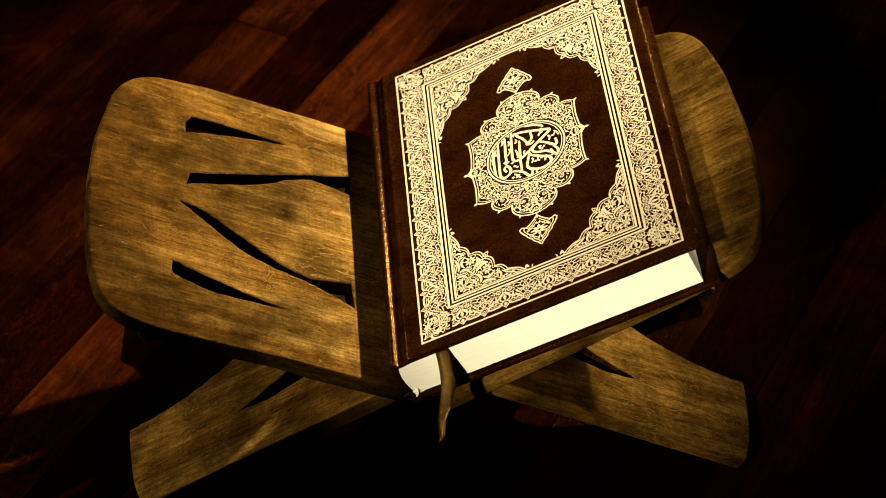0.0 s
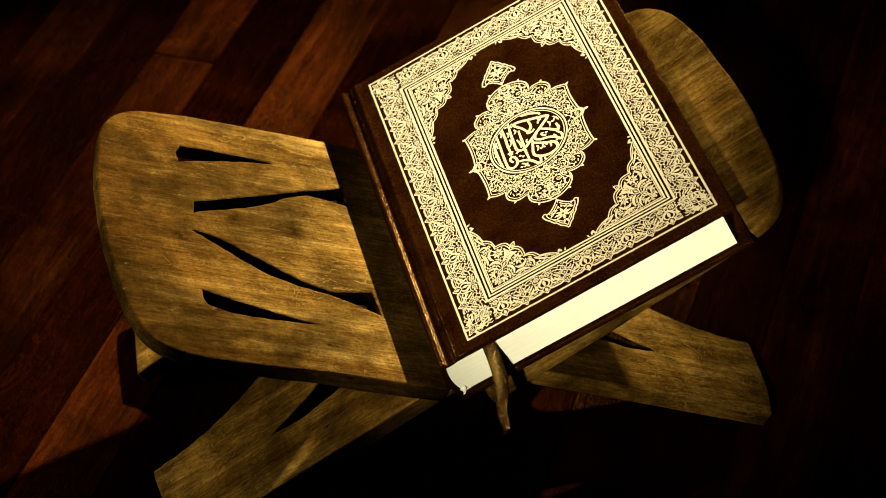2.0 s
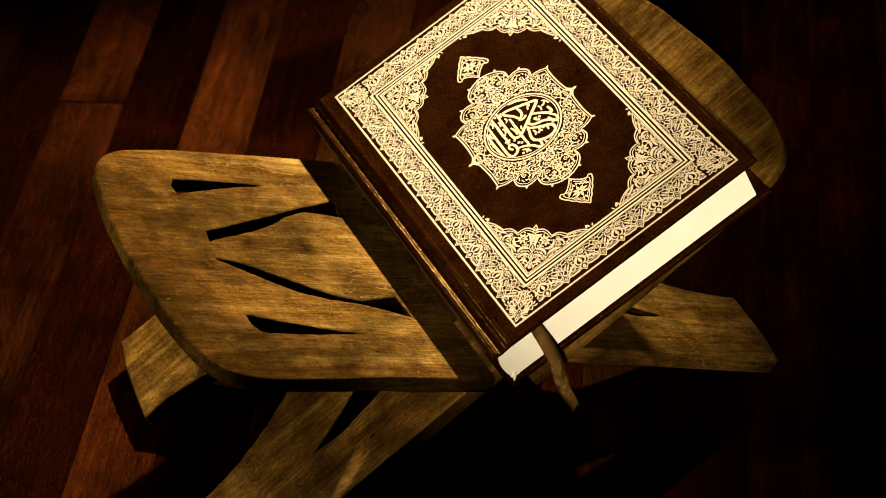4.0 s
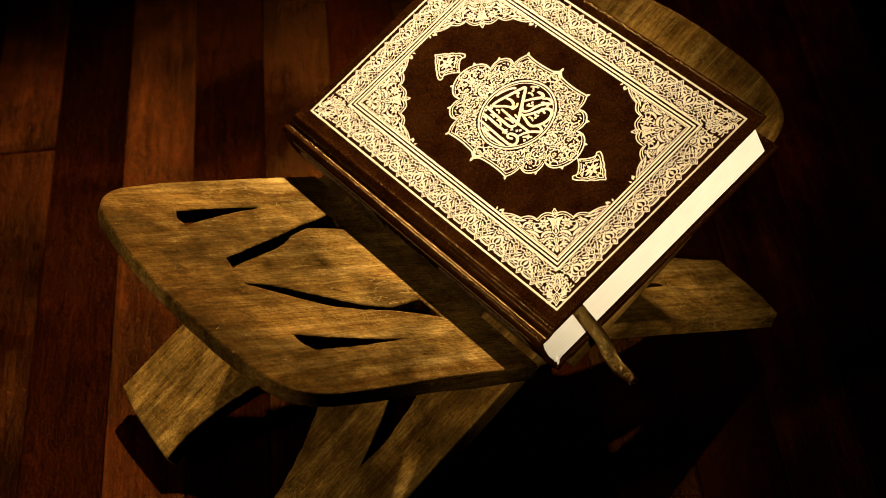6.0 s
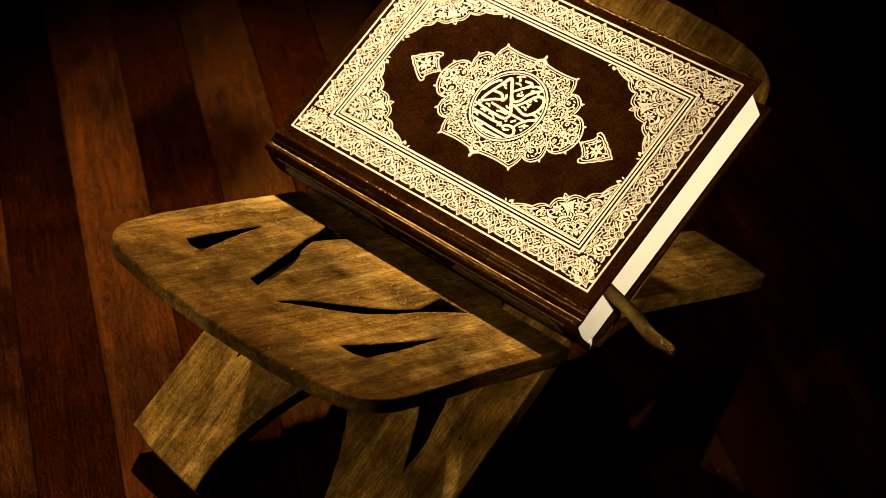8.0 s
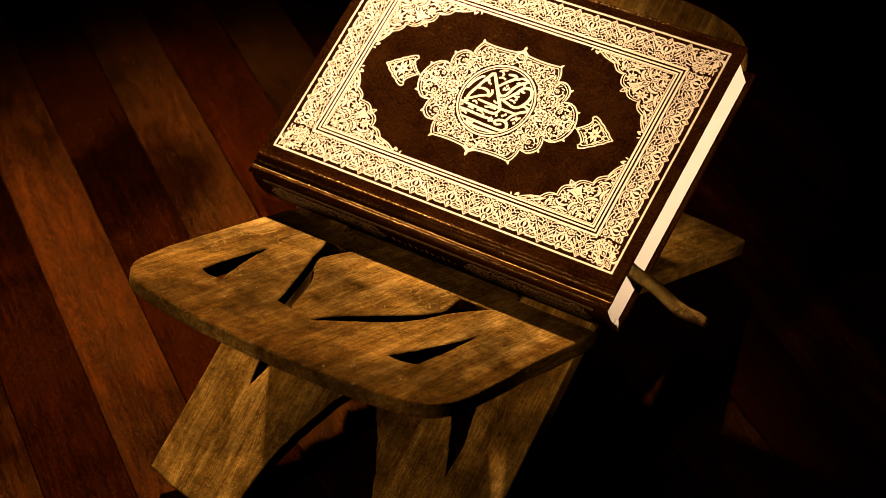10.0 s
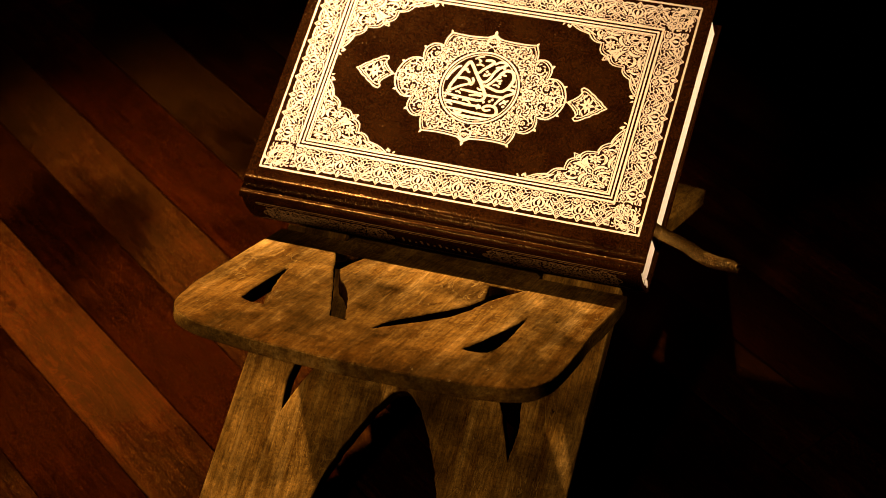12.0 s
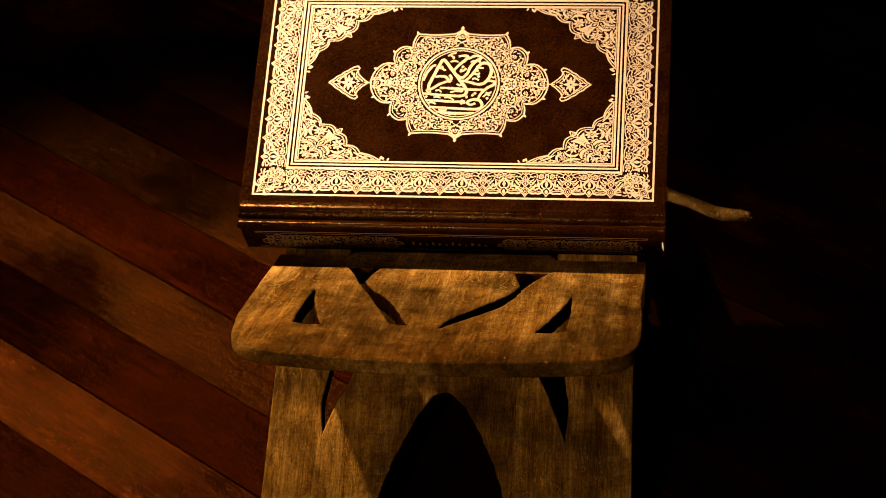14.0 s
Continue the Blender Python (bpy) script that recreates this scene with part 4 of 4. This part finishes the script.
def ribbon_bookmark():
    path = catmull([(0.090, 0.0075, -0.0034), (0.0984, 0.0068, -0.0040), (0.1012, 0.0064, -0.0062), (0.1066, 0.0058, -0.0092), (0.1134, 0.0046, -0.0119), (0.1204, 0.0019, -0.0135), (0.1276, -0.0003, -0.0133), (0.1346, -0.0007, -0.0130), (0.1382, -0.0013, -0.0134)], 6)
    bm = bmesh.new()
    rows = []
    n = len(path)
    for i, p in enumerate(path):
        t = i / (n - 1)
        along = (Vector(path[min(i + 1, n - 1)]) - Vector(path[max(i - 1, 0)])).normalized()
        flat = Vector((0, 1, 0.0))
        twist = Matrix.Rotation(radians(-10 + 45 * t + 12 * math.sin(9 * t)), 3, along)
        side = (twist @ (flat - along * flat.dot(along)).normalized())
        nor = along.cross(side)
        w = 0.0031 * (1 - 0.25 * max(0, t - 0.8) / 0.2)
        row = []
        for k, q in enumerate((-1, -0.5, 0, 0.5, 1)):
            row.append(Vector(p) + side * w * q + nor * 0.0004 * math.cos(q * 3.1))
        rows.append([bm.verts.new(c + nor * 0.00025) for c in row] + [bm.verts.new(c - nor * 0.00025) for c in row[::-1]])
    for a, b in zip(rows, rows[1:]):
        m = len(a)
        for k in range(m):
            bm.faces.new((a[k], a[(k + 1) % m], b[(k + 1) % m], b[k]))
    bm.faces.new(rows[0])
    bm.faces.new(rows[-1][::-1])
    rng = random.Random(4)
    for k in range(14):
        base = Vector(path[-1]) + Vector((-0.0003, rng.uniform(-0.0022, 0.0022), rng.uniform(-0.0008, 0.0008)))
        end = base + Vector((rng.uniform(0.001, 0.0035), rng.uniform(-0.0012, 0.0012), rng.uniform(-0.001, 0.001)))
        d = Vector((0, 0.00012, 0.00012))
        a, b, c, e = (bm.verts.new(q) for q in (base - d, base + d, end, base + Vector((0, 0.00012, -0.00012))))
        bm.faces.new((a, b, c))
        bm.faces.new((b, e, c))
        bm.faces.new((e, a, c))
    return part("ribbon_bookmark", bm, RIBBON, book, "brown woven ribbon bookmark with frayed end", smooth=True)


ribbon_bookmark()

# ---- floor planks ----
GRAIN = -33.0
PLANK_W = 0.0405
ROW = -0.0648


def plank_mesh(name, length, mat):
    bm = bmesh.new()
    bmesh.ops.create_cube(bm, size=1.0)
    for v in bm.verts:
        v.co = (v.co.x * length, v.co.y * (PLANK_W - 0.0004), v.co.z * 0.012)
    bmesh.ops.bevel(bm, geom=[e for e in bm.edges if abs(e.verts[0].co.x - e.verts[1].co.x) > 0.01 and e.verts[0].co.z > 0], offset=0.0004, segments=2, affect="EDGES")
    mesh = bpy.data.meshes.new(name)
    bm.to_mesh(mesh)
    bm.free()
    mesh.materials.append(mat)
    return mesh


BOARDS = (plank_mesh("plank", 1.3985, RED_BOARD), plank_mesh("plank", 1.3985, DARK_BOARD))
rng = random.Random(2)
ca, sa = math.cos(radians(GRAIN)), math.sin(radians(GRAIN))
for i in range(-28, 29):
    off = rng.uniform(-0.6, 0.6)
    for j in range(-1, 2):
        u, v = j * 1.4 + off, ROW + i * PLANK_W
        x, y = u * ca - v * sa, u * sa + v * ca
        if max(abs(x) + 0.6, abs(y) + 0.4) < R:
            ob = new("plank", BOARDS[i % 2])
            ob.parent = floor
            ob.matrix_basis = pose(x, y, -0.006 + rng.uniform(-0.0002, 0), 0, 0, GRAIN)
